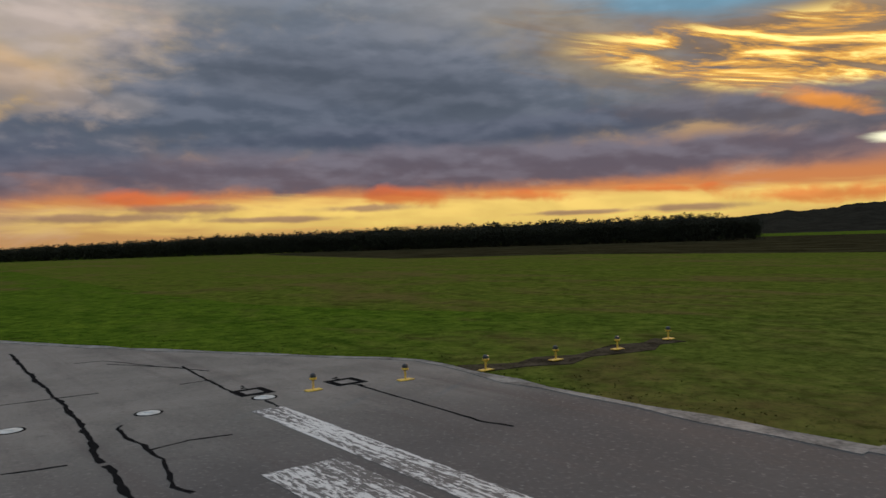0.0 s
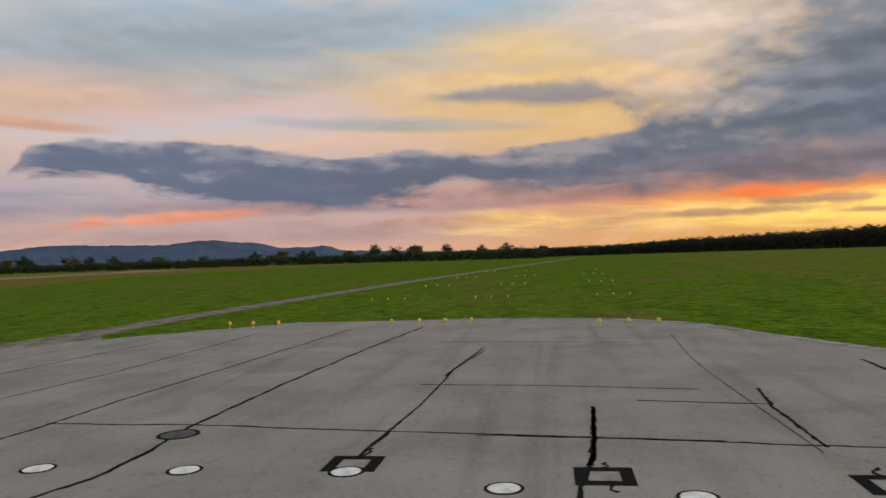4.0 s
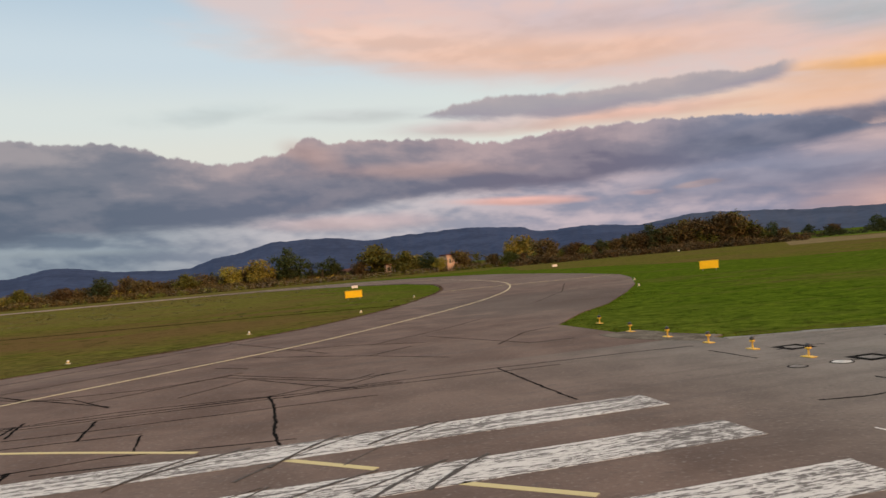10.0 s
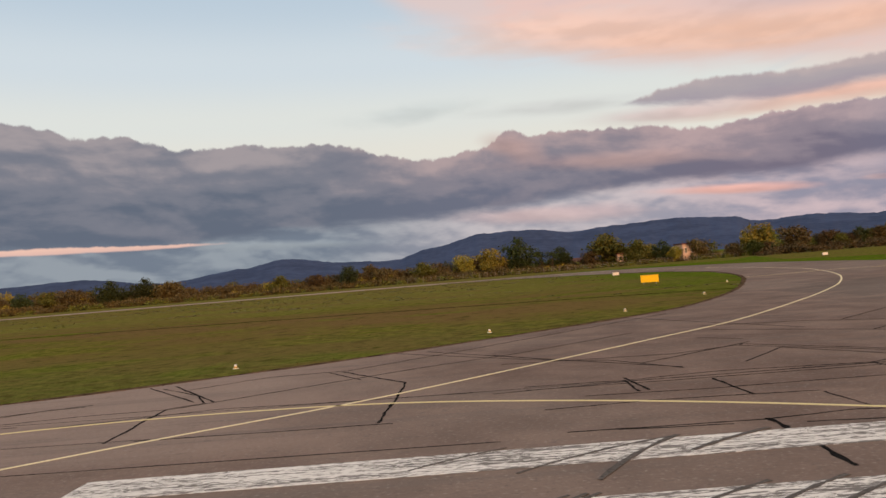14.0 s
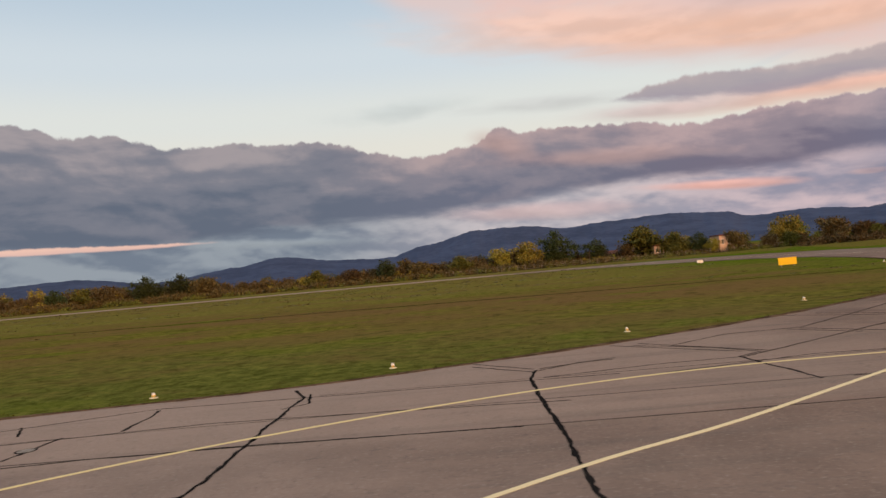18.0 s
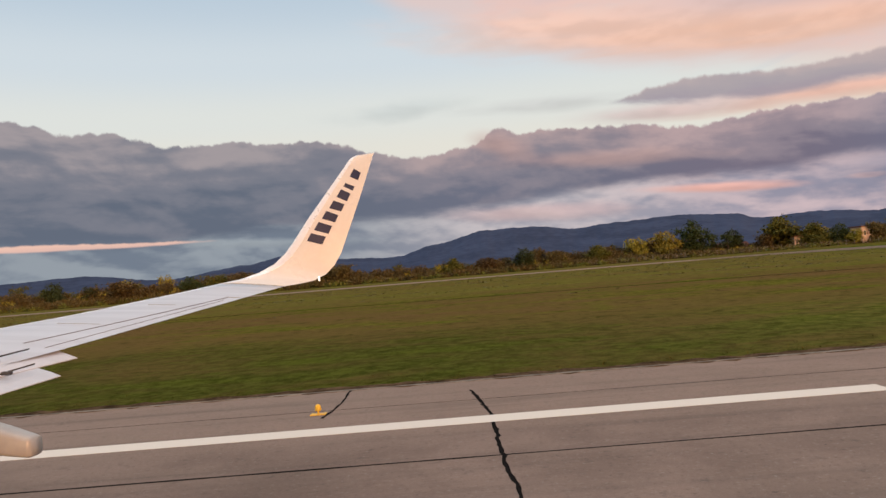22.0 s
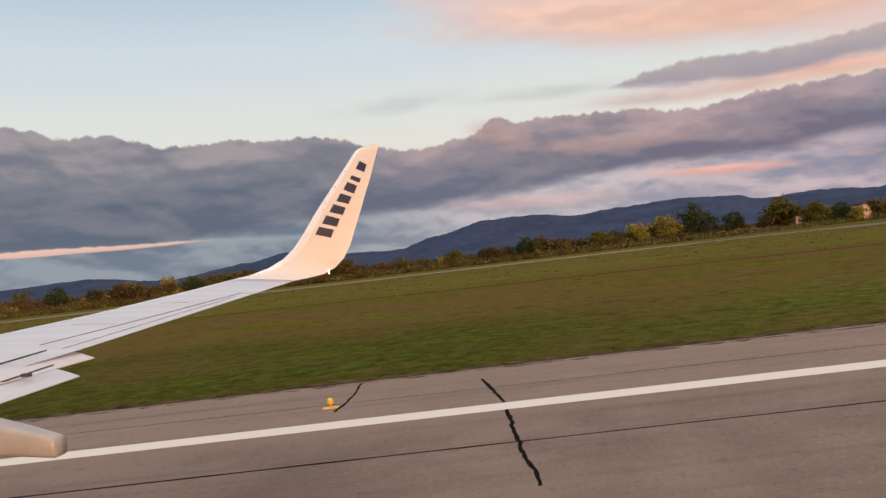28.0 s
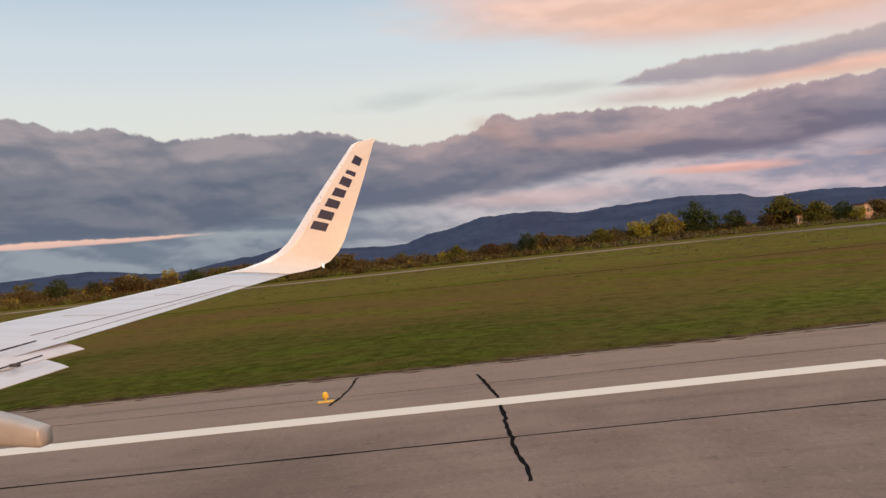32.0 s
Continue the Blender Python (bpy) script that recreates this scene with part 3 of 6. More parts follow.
def pavement_material(name, warm=0.0):
    m, k, b = material(name, 0.95, 0.0, 0.05)
    p = place(k)
    grain = k.noise(p, 30.0, 5, 0.78)
    patch = k.noise(p, 0.35, 6, 0.62, 0.3)
    drag = k.noise(k.mapping(p, scale=(0.05, 1.2, 1), kind="POINT"), 0.8, 6, 0.62)
    wide = k.noise(p, 0.045, 3, 0.5)
    spots = k.noise(p, 2.4, 6, 0.75)
    fleck = k.noise(k.mapping(p, (13, 5, 0)), 9.0, 4, 0.7)
    along = k.node("ShaderNodeSeparateXYZ")
    k.put(along.inputs[0], p)
    grey = k.mix(k.ramp(patch, 0.3, 0.7), (0.154, 0.140, 0.123, 1), (0.232, 0.208, 0.182, 1))
    worn = k.mix(k.ramp(patch, 0.3, 0.7), (0.112, 0.075, 0.061, 1), (0.180, 0.123, 0.099, 1))
    rosy = k.mix(k.ramp(patch, 0.3, 0.7), (0.178, 0.131, 0.113, 1), (0.244, 0.181, 0.156, 1))
    south = k.ramp(along.outputs[1], 9.0, -3.0)
    c = k.mix(k.math("MULTIPLY", k.ramp(along.outputs[0], -28.0, -13.0), south), grey, worn) if not warm else worn
    spot = k.vmath("LENGTH", k.vmath("MULTIPLY", k.vmath("SUBTRACT", p, (-33.5, -57.0, 0.0)), (1.0, 0.75, 0.0)))
    c = k.mix(k.ramp(k.math("MULTIPLY_ADD", k.math("SUBTRACT", patch, 0.5), 16.0, spot), 14.0, 8.0, 0.0, 0.6), c, (0.074, 0.058, 0.050, 1))
    # darker tone towards +y, from about x = -23 onward
    dark_end = k.math("MULTIPLY", k.ramp(along.outputs[1], 8.0, 18.0), k.ramp(along.outputs[0], -23.0, -15.0))
    c = k.mix(k.math("MULTIPLY", dark_end, 0.8), c, (0.062, 0.059, 0.060, 1))
    c = k.mix(k.ramp(along.outputs[0], 8.0, 36.0), c, rosy)
    shoulder = k.math("MULTIPLY", k.ramp(k.math("MULTIPLY_ADD", k.math("SUBTRACT", patch, 0.5), 1.6, along.outputs[1]), -16.6, -18.6), k.ramp(along.outputs[0], 2.0, 14.0))
    c = k.mix(k.math("MULTIPLY", shoulder, 0.55), c, (0.285, 0.212, 0.178, 1))
    c = k.mix(k.ramp(drag, 0.48, 0.75, 0.0, 0.6), c, (0.100, 0.082, 0.074, 1))
    c = k.mix(k.ramp(wide, 0.4, 0.65, 0.0, 0.3), c, (0.225, 0.182, 0.156, 1))
    c = k.mix(k.ramp(spots, 0.54, 0.70, 0.0, 0.45), c, (0.085, 0.075, 0.07, 1))
    c = k.mix(k.ramp(grain, 0.4, 0.8, 0.0, 0.5), c, (0.08, 0.07, 0.065, 1))
    c = k.mix(k.ramp(fleck, 0.55, 0.72, 0.0, 0.6), c, (0.29, 0.26, 0.235, 1))
    c = k.mix(k.ramp(fleck, 0.44, 0.28, 0.0, 0.6), c, (0.07, 0.06, 0.055, 1))
    k.put(b.inputs["Base Color"], c)
    bumped(k, b, grain, 0.35, 0.012)
    return m


def paint_material(name, c, worn=0.5):
    """Road paint, flaked in small scales along the rolling direction."""
    m, k, b = material(name, 0.75, 0.0, 0.2)
    p = place(k)
    chips = k.noise(k.mapping(p, scale=(0.55, 2.2, 1), kind="POINT"), 6.5, 7, 0.72, 0.3)
    scuffs = k.noise(k.mapping(p, rot=12, scale=(0.12, 2.6, 1), kind="POINT"), 2.2, 5, 0.6)
    flake = k.math("MULTIPLY_ADD", k.math("SUBTRACT", scuffs, 0.5), 0.55, chips)
    area = k.noise(p, 0.3, 4)
    grain = k.noise(p, 22.0, 4, 0.7)
    gone = k.ramp(k.math("MULTIPLY_ADD", k.math("SUBTRACT", area, 0.5), 0.22, flake), 0.74 - 0.2 * worn, 0.77 - 0.2 * worn)
    white = k.mix(grain, tuple(x * 0.78 for x in c[:3]) + (1,), c)
    k.put(b.inputs["Base Color"], k.mix(gone, white, (0.13, 0.115, 0.105, 1)))
    bumped(k, b, grain, 0.3, 0.01)
    return m


GRASS = grass_material("mown_grass")
ROUGH = grass_material("rough_grass", 0.45)
HEATH = grass_material("brown_field_grass", 1.0)
TARMAC = pavement_material("weathered_runway")
TAXI = pavement_material("warm_taxiway", 0.03)
EDGE = plain("concrete_edge", (0.3, 0.28, 0.25, 1), 0.85, 0, 0.2, 1.5)
RUT = plain("damp_rut_grass", (0.036, 0.042, 0.009, 1), 0.95, 0, 0.3, 0.5)
SOIL = plain("bare_soil", (0.2, 0.172, 0.138, 1), 0.95, 0, 0.25, 0.9)
TAR = plain("bitumen_sealant", (0.014, 0.013, 0.013, 1), 0.95, 0, 0.1, 3.0)
WHITE_PAINT = paint_material("worn_white_paint", (0.66, 0.62, 0.575, 1), 1.25)
LINE_PAINT = paint_material("sound_white_paint", (0.74, 0.69, 0.63, 1), -0.3)
YELLOW_PAINT = paint_material("worn_yellow_paint", (0.60, 0.50, 0.25, 1), 0.1)
PALE_PAINT = paint_material("bleached_yellow_paint", (0.66, 0.56, 0.34, 1), 0.1)
# both blue hill colours hold the haze of distant air, painted in
HILL = plain("far_wooded_hill_blue_haze", (0.050, 0.069, 0.124, 1), 1.0, 0, 0.12, 0.004)
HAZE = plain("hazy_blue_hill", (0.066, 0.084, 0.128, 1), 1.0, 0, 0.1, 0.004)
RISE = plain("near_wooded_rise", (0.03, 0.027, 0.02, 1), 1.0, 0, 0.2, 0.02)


# ---------------------------------------------------------------- mesh helpers
def mesh_of(name, verts, faces, mat, smooth=False):
    me = bpy.data.meshes.new(name)
    me.from_pydata([tuple(v) for v in verts], [], faces)
    if mat:
        me.materials.append(mat)
    if smooth:
        me.polygons.foreach_set("use_smooth", [True] * len(me.polygons))
    me.update()
    return me


def part(name, bm, mat, parent=None, label="", smooth=False):
    """Links a bmesh as one mesh object, under a thing or a part if one is given."""
    me = bpy.data.meshes.new(name)
    bmesh.ops.recalc_face_normals(bm, faces=bm.faces)
    bm.to_mesh(me)
    bm.free()
    if mat:
        me.materials.append(mat)
    if smooth:
        me.polygons.foreach_set("use_smooth", [True] * len(me.polygons))
    ob = new(name, me)
    if parent:
        ob.parent = parent
    return tagged(ob, label)


def sheet(name, outline, z0, z1, mat):
    """A flat slab with the given outline, from z0 up to z1."""
    bm = bmesh.new()
    f = bm.faces.new([bm.verts.new((x, y, z1)) for x, y in outline])
    if f.normal.z < 0:
        f.normal_flip()
    top = bmesh.ops.extrude_face_region(bm, geom=[f])
    bmesh.ops.translate(bm, verts=[v for v in top["geom"] if isinstance(v, bmesh.types.BMVert)], vec=(0, 0, z0 - z1))
    bmesh.ops.triangulate(bm, faces=bm.faces)
    return part(name, bm, mat)


def ribbon(bm, pts, width, z0, z1, wobble=0.0, rng=None):
    """A flat band of some thickness along a line of points."""
    rows = []
    for i, p in enumerate(pts):
        a, b = Vector(pts[max(i - 1, 0)]), Vector(pts[min(i + 1, len(pts) - 1)])
        d = (b - a).normalized()
        n = Vector((-d.y, d.x))
        w = width / 2 * (1 + (rng.uniform(-wobble, wobble) if rng else 0))
        rows.append([bm.verts.new((p[0] + n.x * w * s, p[1] + n.y * w * s, z)) for s, z in ((1, z0), (1, z1), (-1, z1), (-1, z0))])
    for r, q in zip(rows, rows[1:]):
        for i in range(3):
            bm.faces.new((r[i], q[i], q[i + 1], r[i + 1]))
    for r in (rows[0], rows[-1]):
        bm.faces.new(r)


def curve_points(pts, step=1.0):
    """Points along a smooth line through pts."""
    out = []
    P = [Vector(p) for p in pts]
    P = [P[0] * 2 - P[1]] + P + [P[-1] * 2 - P[-2]]
    for a, b, c, d in zip(P, P[1:], P[2:], P[3:]):
        n = max(2, int((c - b).length / step))
        for i in range(n):
            t = i / n
            out.append(0.5 * (2 * b + (c - a) * t + (2 * a - 5 * b + 4 * c - d) * t * t + (3 * b - a - 3 * c + d) * t ** 3))
    out.append(P[-2])
    return [(v.x, v.y) for v in out]


def box(bm, x0, x1, y0, y1, z0, z1):
    vs = [bm.verts.new((x, y, z)) for x in (x0, x1) for y in (y0, y1) for z in (z0, z1)]
    for f in ((0, 1, 3, 2), (4, 6, 7, 5), (0, 4, 5, 1), (2, 3, 7, 6), (0, 2, 6, 4), (1, 5, 7, 3)):
        bm.faces.new([vs[i] for i in f])


def lathe(bm, profile, n=16, centre=(0, 0)):
    """A turned solid from (radius, z) pairs."""
    rings = [[bm.verts.new((centre[0] + r * math.cos(2 * math.pi * i / n), centre[1] + r * math.sin(2 * math.pi * i / n), z)) for i in range(n)] for r, z in profile]
    for a, b in zip(rings, rings[1:]):
        for i in range(n):
            bm.faces.new((a[i], a[(i + 1) % n], b[(i + 1) % n], b[i]))
    bm.faces.new(rings[0][::-1])
    bm.faces.new(rings[-1])


# ---------------------------------------------------------------- ground, runway, taxiways
S = 1.04


def sc(pts):
    return [(x * S, y * S) for x, y in pts]


def ground():
    rings = [0, 40, 90, 160, 260, 420, 700, 1200, 2000, 3200, 4800]
    n = 96
    verts, faces = [(20, 0, -0.05)], []
    for r in rings[1:]:
        verts += [(20 + r * math.cos(2 * math.pi * i / n), r * math.sin(2 * math.pi * i / n), -0.05) for i in range(n)]
    for i in range(n):
        faces.append((0, 1 + i, 1 + (i + 1) % n))
        for k in range(len(rings) - 2):
            a, b = 1 + k * n, 1 + (k + 1) * n
            faces.append((a + i, b + i, b + (i + 1) % n, a + (i + 1) % n))
    tagged(new("ground", mesh_of("ground", verts, faces, GRASS)), "flat mown airfield grass, green with brown dry patches", "ground", kind="structure")


ground()
RIGHT_PAD = [(-53.0, -0.6), (-50.2, -3.6), (-45.0, -9.4), (-40.1, -14.7), (-33.9, -19.4), (-28.5, -22.0), (-25.2, -22.9)]
LEFT_PAD = [(-10.0, 32.6), (-19.0, 32.6), (-23.6, 32.9), (-26.1, 31.5), (-29.1, 29.8), (-34.4, 26.8), (-40.2, 23.9), (-44.5, 22.0), (-49.2, 19.7), (-51.8, 15.5), (-53.2, 8.5)]
TAXI_WEST = [(-25.2, -22.9), (-23.6, -28.5), (-23.4, -34.8), (-27.4, -40.6), (-31.5, -45.3), (-38.0, -55.0), (-44.5, -65.5), (-52.6, -81.6), (-57.0, -93.0), (-59.5, -109.0), (-61.5, -136.0), (-61.5, -168.0), (-56.0, -190.0), (-47.0, -212.0), (-37.0, -227.0), (-21.0, -236.0), (30.0, -238.0)]
TAXI_EAST = [(46.0, -24.4), (40.7, -24.7), (34.2, -25.4), (28.3, -26.3), (21.6, -28.7), (15.0, -31.6), (8.0, -35.6), (1.5, -40.2), (-5.9, -46.0), (-11.0, -51.0), (-16.0, -58.5), (-21.5, -69.0), (-26.5, -81.0), (-30.6, -92.0), (-34.6, -106.0), (-38.4, -128.0), (-37.6, -150.0), (-32.2, -170.0), (-24.0, -187.0), (-12.0, -205.0), (6.0, -217.0), (30.0, -221.0)]
runway_outline = sc(LEFT_PAD + RIGHT_PAD + [(-25.2, -24.4), (1200.0, -24.4), (1200.0, 32.8), (10.0, 32.8)])
runway = tagged(sheet("runway", runway_outline, -0.25, 0.0, TARMAC), "weathered grey runway pavement with sealed cracks", "runway", kind="structure")
taxi_outline = sc([(46.0, -24.404)] + TAXI_EAST[1:] + [(1200.0, -221.0), (1200.0, -237.0)] + TAXI_WEST[::-1][:-1] + [(-25.2, -24.404)])
taxiway = tagged(sheet("taxiway", taxi_outline, -0.25, -0.004, TAXI), "curved brownish taxiway pavement leading off the runway", "taxiway", kind="structure")


def marking(name, pts, width, mat, label, kind="structure", category="marking", z=0.006):
    bm = bmesh.new()
    ribbon(bm, pts, width, z - 0.005, z)
    return tagged(part(name, bm, mat), label, category, kind=kind)


# threshold bars
for i in range(12):
    y = (-14.7 + 3.43 * i + (1.95 if i > 5 else 0)) * S
    tagged(marking("threshold_stripe", [((-17.5 if i < 6 else -15.9) * S + 2.75 * k, y) for k in range(12 if i < 6 else 11)], 1.5, WHITE_PAINT, "flaking white threshold stripe painted on the runway"), group="threshold stripes")
marking("edge_line", [(70.3 * S + 15 * k, -18.05 * S) for k in range(70)], 0.86, LINE_PAINT, "long white runway edge line")
marking("taxi_line", curve_points(sc([(23.0, -11.3), (20.1, -13.5), (16.8, -15.6), (11.5, -19.6), (6.4, -23.3), (-1.0, -30.0), (-4.6, -33.4), (-10.2, -38.8), (-17.0, -47.4), (-23.4, -56.4), (-29.4, -66.2), (-36.2, -80.2), (-42.1, -97.4), (-45.4, -114.0), (-47.2, -140.0), (-46.6, -166.0), (-41.0, -191.0), (-30.0, -212.0), (-12.0, -223.0), (20.0, -226.0), (60.0, -226.0)])), 0.16, PALE_PAINT, "thin faded yellow taxiway centre line")
marking("taxi_line", curve_points(sc([(37.0, -10.0), (34.6, -13.0), (30.8, -16.3), (25.5, -19.3), (19.5, -21.6), (13.5, -22.6), (6.9, -22.3), (1.8, -20.7), (-2.5, -18.6), (-6.8, -15.9)])), 0.17, YELLOW_PAINT, "thin faded yellow line curving onto the runway")
for a, b in (((-8.7, -14.0), (-10.3, -12.3)), ((-11.5, -10.6), (-13.2, -8.9)), ((-14.3, -7.6), (-15.4, -6.2))):
    marking("taxi_line", sc([a, b]), 0.2, YELLOW_PAINT, "short yellow line between two threshold stripes")
sheet_rough = sheet("rough_grass", sc([(-420.0, 56.0), (-193.0, 42.7), (-118.0, 39.8), (-69.0, 38.0), (-51.0, 39.0), (-41.0, 41.7), (-30.0, 47.0), (-8.0, 60.0), (30.0, 78.0), (60.0, 300.0), (-200.0, 420.0), (-420.0, 300.0)]), -0.2, -0.044, ROUGH)
tagged(sheet_rough, "rough olive and brown grass left unmown beyond the pad", "rough grass", kind="structure")
brown_field = sheet("rough_grass", sc([(-87.0, -100.0), (-101.0, -94.0), (-117.0, -87.0), (-144.0, -88.0), (-200.0, -104.0), (-252.0, -95.0), (-420.0, -50.0), (-900.0, -250.0), (-500.0, -700.0), (-130.0, -360.0), (-92.0, -240.0), (-74.0, -180.0)]), -0.2, -0.044, HEATH)
tagged(brown_field, "olive-brown rough meadow beyond the mown grass", "meadow", kind="structure")
apron = sheet("gravel_apron", sc([(-38.3, -15.6), (-41.1, -13.7), (-44.7, -13.4), (-48.2, -13.0), (-53.4, -12.6), (-59.3, -12.3), (-59.0, -10.0), (-53.0, -10.3), (-48.6, -10.6), (-45.6, -8.4), (-42.5, -11.9)]), -0.2, -0.026, SOIL)
tagged(apron, "pale gravel spread where the track meets the pavement", "gravel", kind="structure")
far_field = sheet("rough_grass", sc([(-80.0, -232.0), (-37.0, -242.0), (60.0, -241.0), (900.0, -241.0), (900.0, -1300.0), (-600.0, -1300.0), (-150.0, -350.0), (-96.0, -262.0)]), -0.2, -0.040, HEATH)
tagged(far_field, "olive-brown rough grass between taxiway and hedge", "meadow", kind="structure")
marking("wheel_rut", curve_points(sc([(-22.0, -70.0), (-6.0, -74.5), (11.0, -78.0), (33.0, -82.0), (60.0, -87.0), (110.0, -94.0), (190.0, -102.0), (330.0, -112.0)]), 2.0), 0.9, RUT, "dark grassy wheel rut across the field", category="track", z=-0.036)
marking("dirt_track", curve_points(sc([(-44.0, -11.4), (-63.2, -10.8), (-115.0, -5.4), (-190.0, 4.6), (-330, 24)]), 3), 2.5, SOIL, "pale dirt track through the grass", category="track", z=-0.03)


# ---------------------------------------------------------------- hills and woods far off
def wave(x, knots):
    for (x0, y0), (x1, y1) in zip(knots, knots[1:]):
        if x0 <= x <= x1:
            t = (x - x0) / (x1 - x0)
            t = t * t * (3 - 2 * t)
            return y0 + (y1 - y0) * t
    return knots[0][1] if x < knots[0][0] else knots[-1][1]


def hill(name, az0, az1, knots, dist, depth, label, mat=HILL):
    """A ridge on an arc about the runway's start; knots: azimuth and height in degrees."""
    n, rows = int((az1 - az0) * 5), 9
    verts, faces = [], []
    for i in range(n + 1):
        az = az0 + (az1 - az0) * i / n
        h = dist * math.tan(radians(max(wave(az, knots), 0.0))) + EYE
        h += 5.0 * noise.noise((az * 0.9, 3.1, 0)) + 4.0 * noise.noise((az * 3.1, 7.7, 0)) + 2.2 * noise.noise((az * 9.0, 1.7, 0))
        for j in range(rows):
            t = j / (rows - 1)
            r = dist - depth * (1 - t)
            zz = max(h, 1.0) * (t ** 1.3) + (9 * noise.noise((az * 1.3, t * 5, 2)) * math.sin(math.pi * t)) * min(1, h / 60)
            verts.append((20 + r * math.sin(radians(az)), -r * math.cos(radians(az)), zz - 0.5))
    for i in range(n):
        for j in range(rows - 1):
            a = i * rows + j
            faces.append((a, a + rows, a + rows + 1, a + 1))
    return tagged(new(name, mesh_of(name, verts, faces, mat, True)), label, "hills", kind="structure")


hill("backdrop", -32, 52, [(-32, 1.5), (-30, 1.5), (-25.6, 1.85), (-22, 1.75), (-20, 2.25), (-16.7, 2.5), (-12, 2.4), (-9, 2.2), (-5.2, 2.65), (-2.1, 2.65), (1.8, 1.9), (5, 1.15), (8.7, 1.3), (12.9, 1.9), (16.2, 1.4), (21.7, 0.8), (27.4, 1.45), (31.4, 1.3), (40, 0.9), (52, 0.3)], 4300, 1100, "long wooded mountain ridge far beyond the airfield, its blue haze painted on")
hill("backdrop", -84, -24, [(-84, 0.1), (-75, 0.4), (-72.7, 0.85), (-70, 0.8), (-67.4, 1.25), (-64.5, 1.5), (-60.7, 1.25), (-54.7, 1.4), (-50, 1.0), (-46, 1.3), (-40.8, 1.5), (-36.8, 1.8), (-33.8, 2.0), (-28.4, 1.5), (-25, 1.7), (-24, 1.2)], 4500, 900, "hills far beyond the airfield, pale blue haze painted into their colour", HAZE)
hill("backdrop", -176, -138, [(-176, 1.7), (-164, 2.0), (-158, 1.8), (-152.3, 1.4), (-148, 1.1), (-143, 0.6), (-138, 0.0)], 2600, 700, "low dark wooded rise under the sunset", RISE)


# ---------------------------------------------------------------- edges, joints and cracks of the pavement
def strip(name, pts, width, z, mat, label, category="edging"):
    bm = bmesh.new()
    ribbon(bm, pts, width, z - 0.06, z, 0.55, random.Random(len(pts)))
    return tagged(part(name, bm, mat), label, category, kind="structure")


CURB = plain("pale_kerb_concrete", (0.25, 0.235, 0.212, 1), 0.9, 0, 0.25, 1.2)
BARE_SOIL = plain("damp_bare_soil", (0.088, 0.07, 0.045, 1), 0.95, 0, 0.3, 1.5)
VERGE = plain("dead_grass_verge", (0.125, 0.082, 0.052, 1), 0.95, 0, 0.32, 1.4)
strip("trim", curve_points(sc(RIGHT_PAD), 1.5), 0.5, 0.012, CURB, "pale crumbling concrete edging between pavement and grass")
strip("trim", curve_points(sc(LEFT_PAD[::-1]), 1.5), 0.5, 0.012, CURB, "pale crumbling concrete edging between pavement and grass")
strip("trim", [(x * S, 32.8 * S) for x in np.arange(-10, 60, 1.5)], 0.7, 0.012, CURB, "pale crumbling concrete edging between pavement and grass")
strip("trim", [(x * S, -24.68 * S + 0.12 * noise.noise((x * 0.3, 0, 0))) for x in np.arange(46, 260, 0.45)], 0.9, 0.014, VERGE, "dead brown turf along the runway edge")
strip("trim", [(x * S, -24.32 * S + 0.08 * noise.noise((x * 0.3, 4, 0))) for x in np.arange(46, 260, 0.9)], 0.16, 0.024, CURB, "thin pale line of broken concrete along the runway edge")
strip("trim", curve_points(sc(TAXI_EAST[:18]), 0.9), 0.45, 0.012, VERGE, "dead brown turf along the taxiway edge")
strip("trim", curve_points(sc([(-25.0, -23.6), (-23.9, -26.0), (-23.6, -28.5)]), 1.0), 1.6, 0.01, SOIL, "bare worn soil at the corner of the grass")
strip("trim", curve_points(sc([(-21.6, 33.0), (-20.8, 34.8), (-20.6, 38.5), (-20.8, 42.0)]), 1.0), 1.3, -0.03, BARE_SOIL, "bare worn soil round the threshold lamps")

CRACK_COUNT = [0]


def crack(width, *pts):
    """A crack sealed with poured bitumen, wandering between the given places."""
    CRACK_COUNT[0] += 1
    seed = CRACK_COUNT[0]
    rng = random.Random(seed)
    fine, run = [], 0.0
    P = sc(pts)
    swing = min(0.45, width * 4.5)
    for a, b in zip(P, P[1:]):
        a, b = Vector(a), Vector(b)
        n = max(2, int((b - a).length / 0.22))
        side = Vector((-(b - a).y, (b - a).x)).normalized()
        for i in range(n):
            run += 0.22
            off = 0.16 * noise.noise((run * 0.7, seed, 0)) + 0.1 * noise.noise((run * 2.6, seed, 5)) + rng.uniform(-0.028, 0.028)
            fine.append(tuple(a.lerp(b, i / n) + side * off * swing))
    fine.append(P[-1])
    bm = bmesh.new()
    ribbon(bm, fine, 0.042 + 0.44 * width, -0.001, 0.004, 0.4, rng)
    return tagged(part("sealed_crack", bm, TAR), "black bitumen seal over a pavement crack" if width > 0.09 else "thin dark pavement crack", "crack", "pavement cracks", "structure")


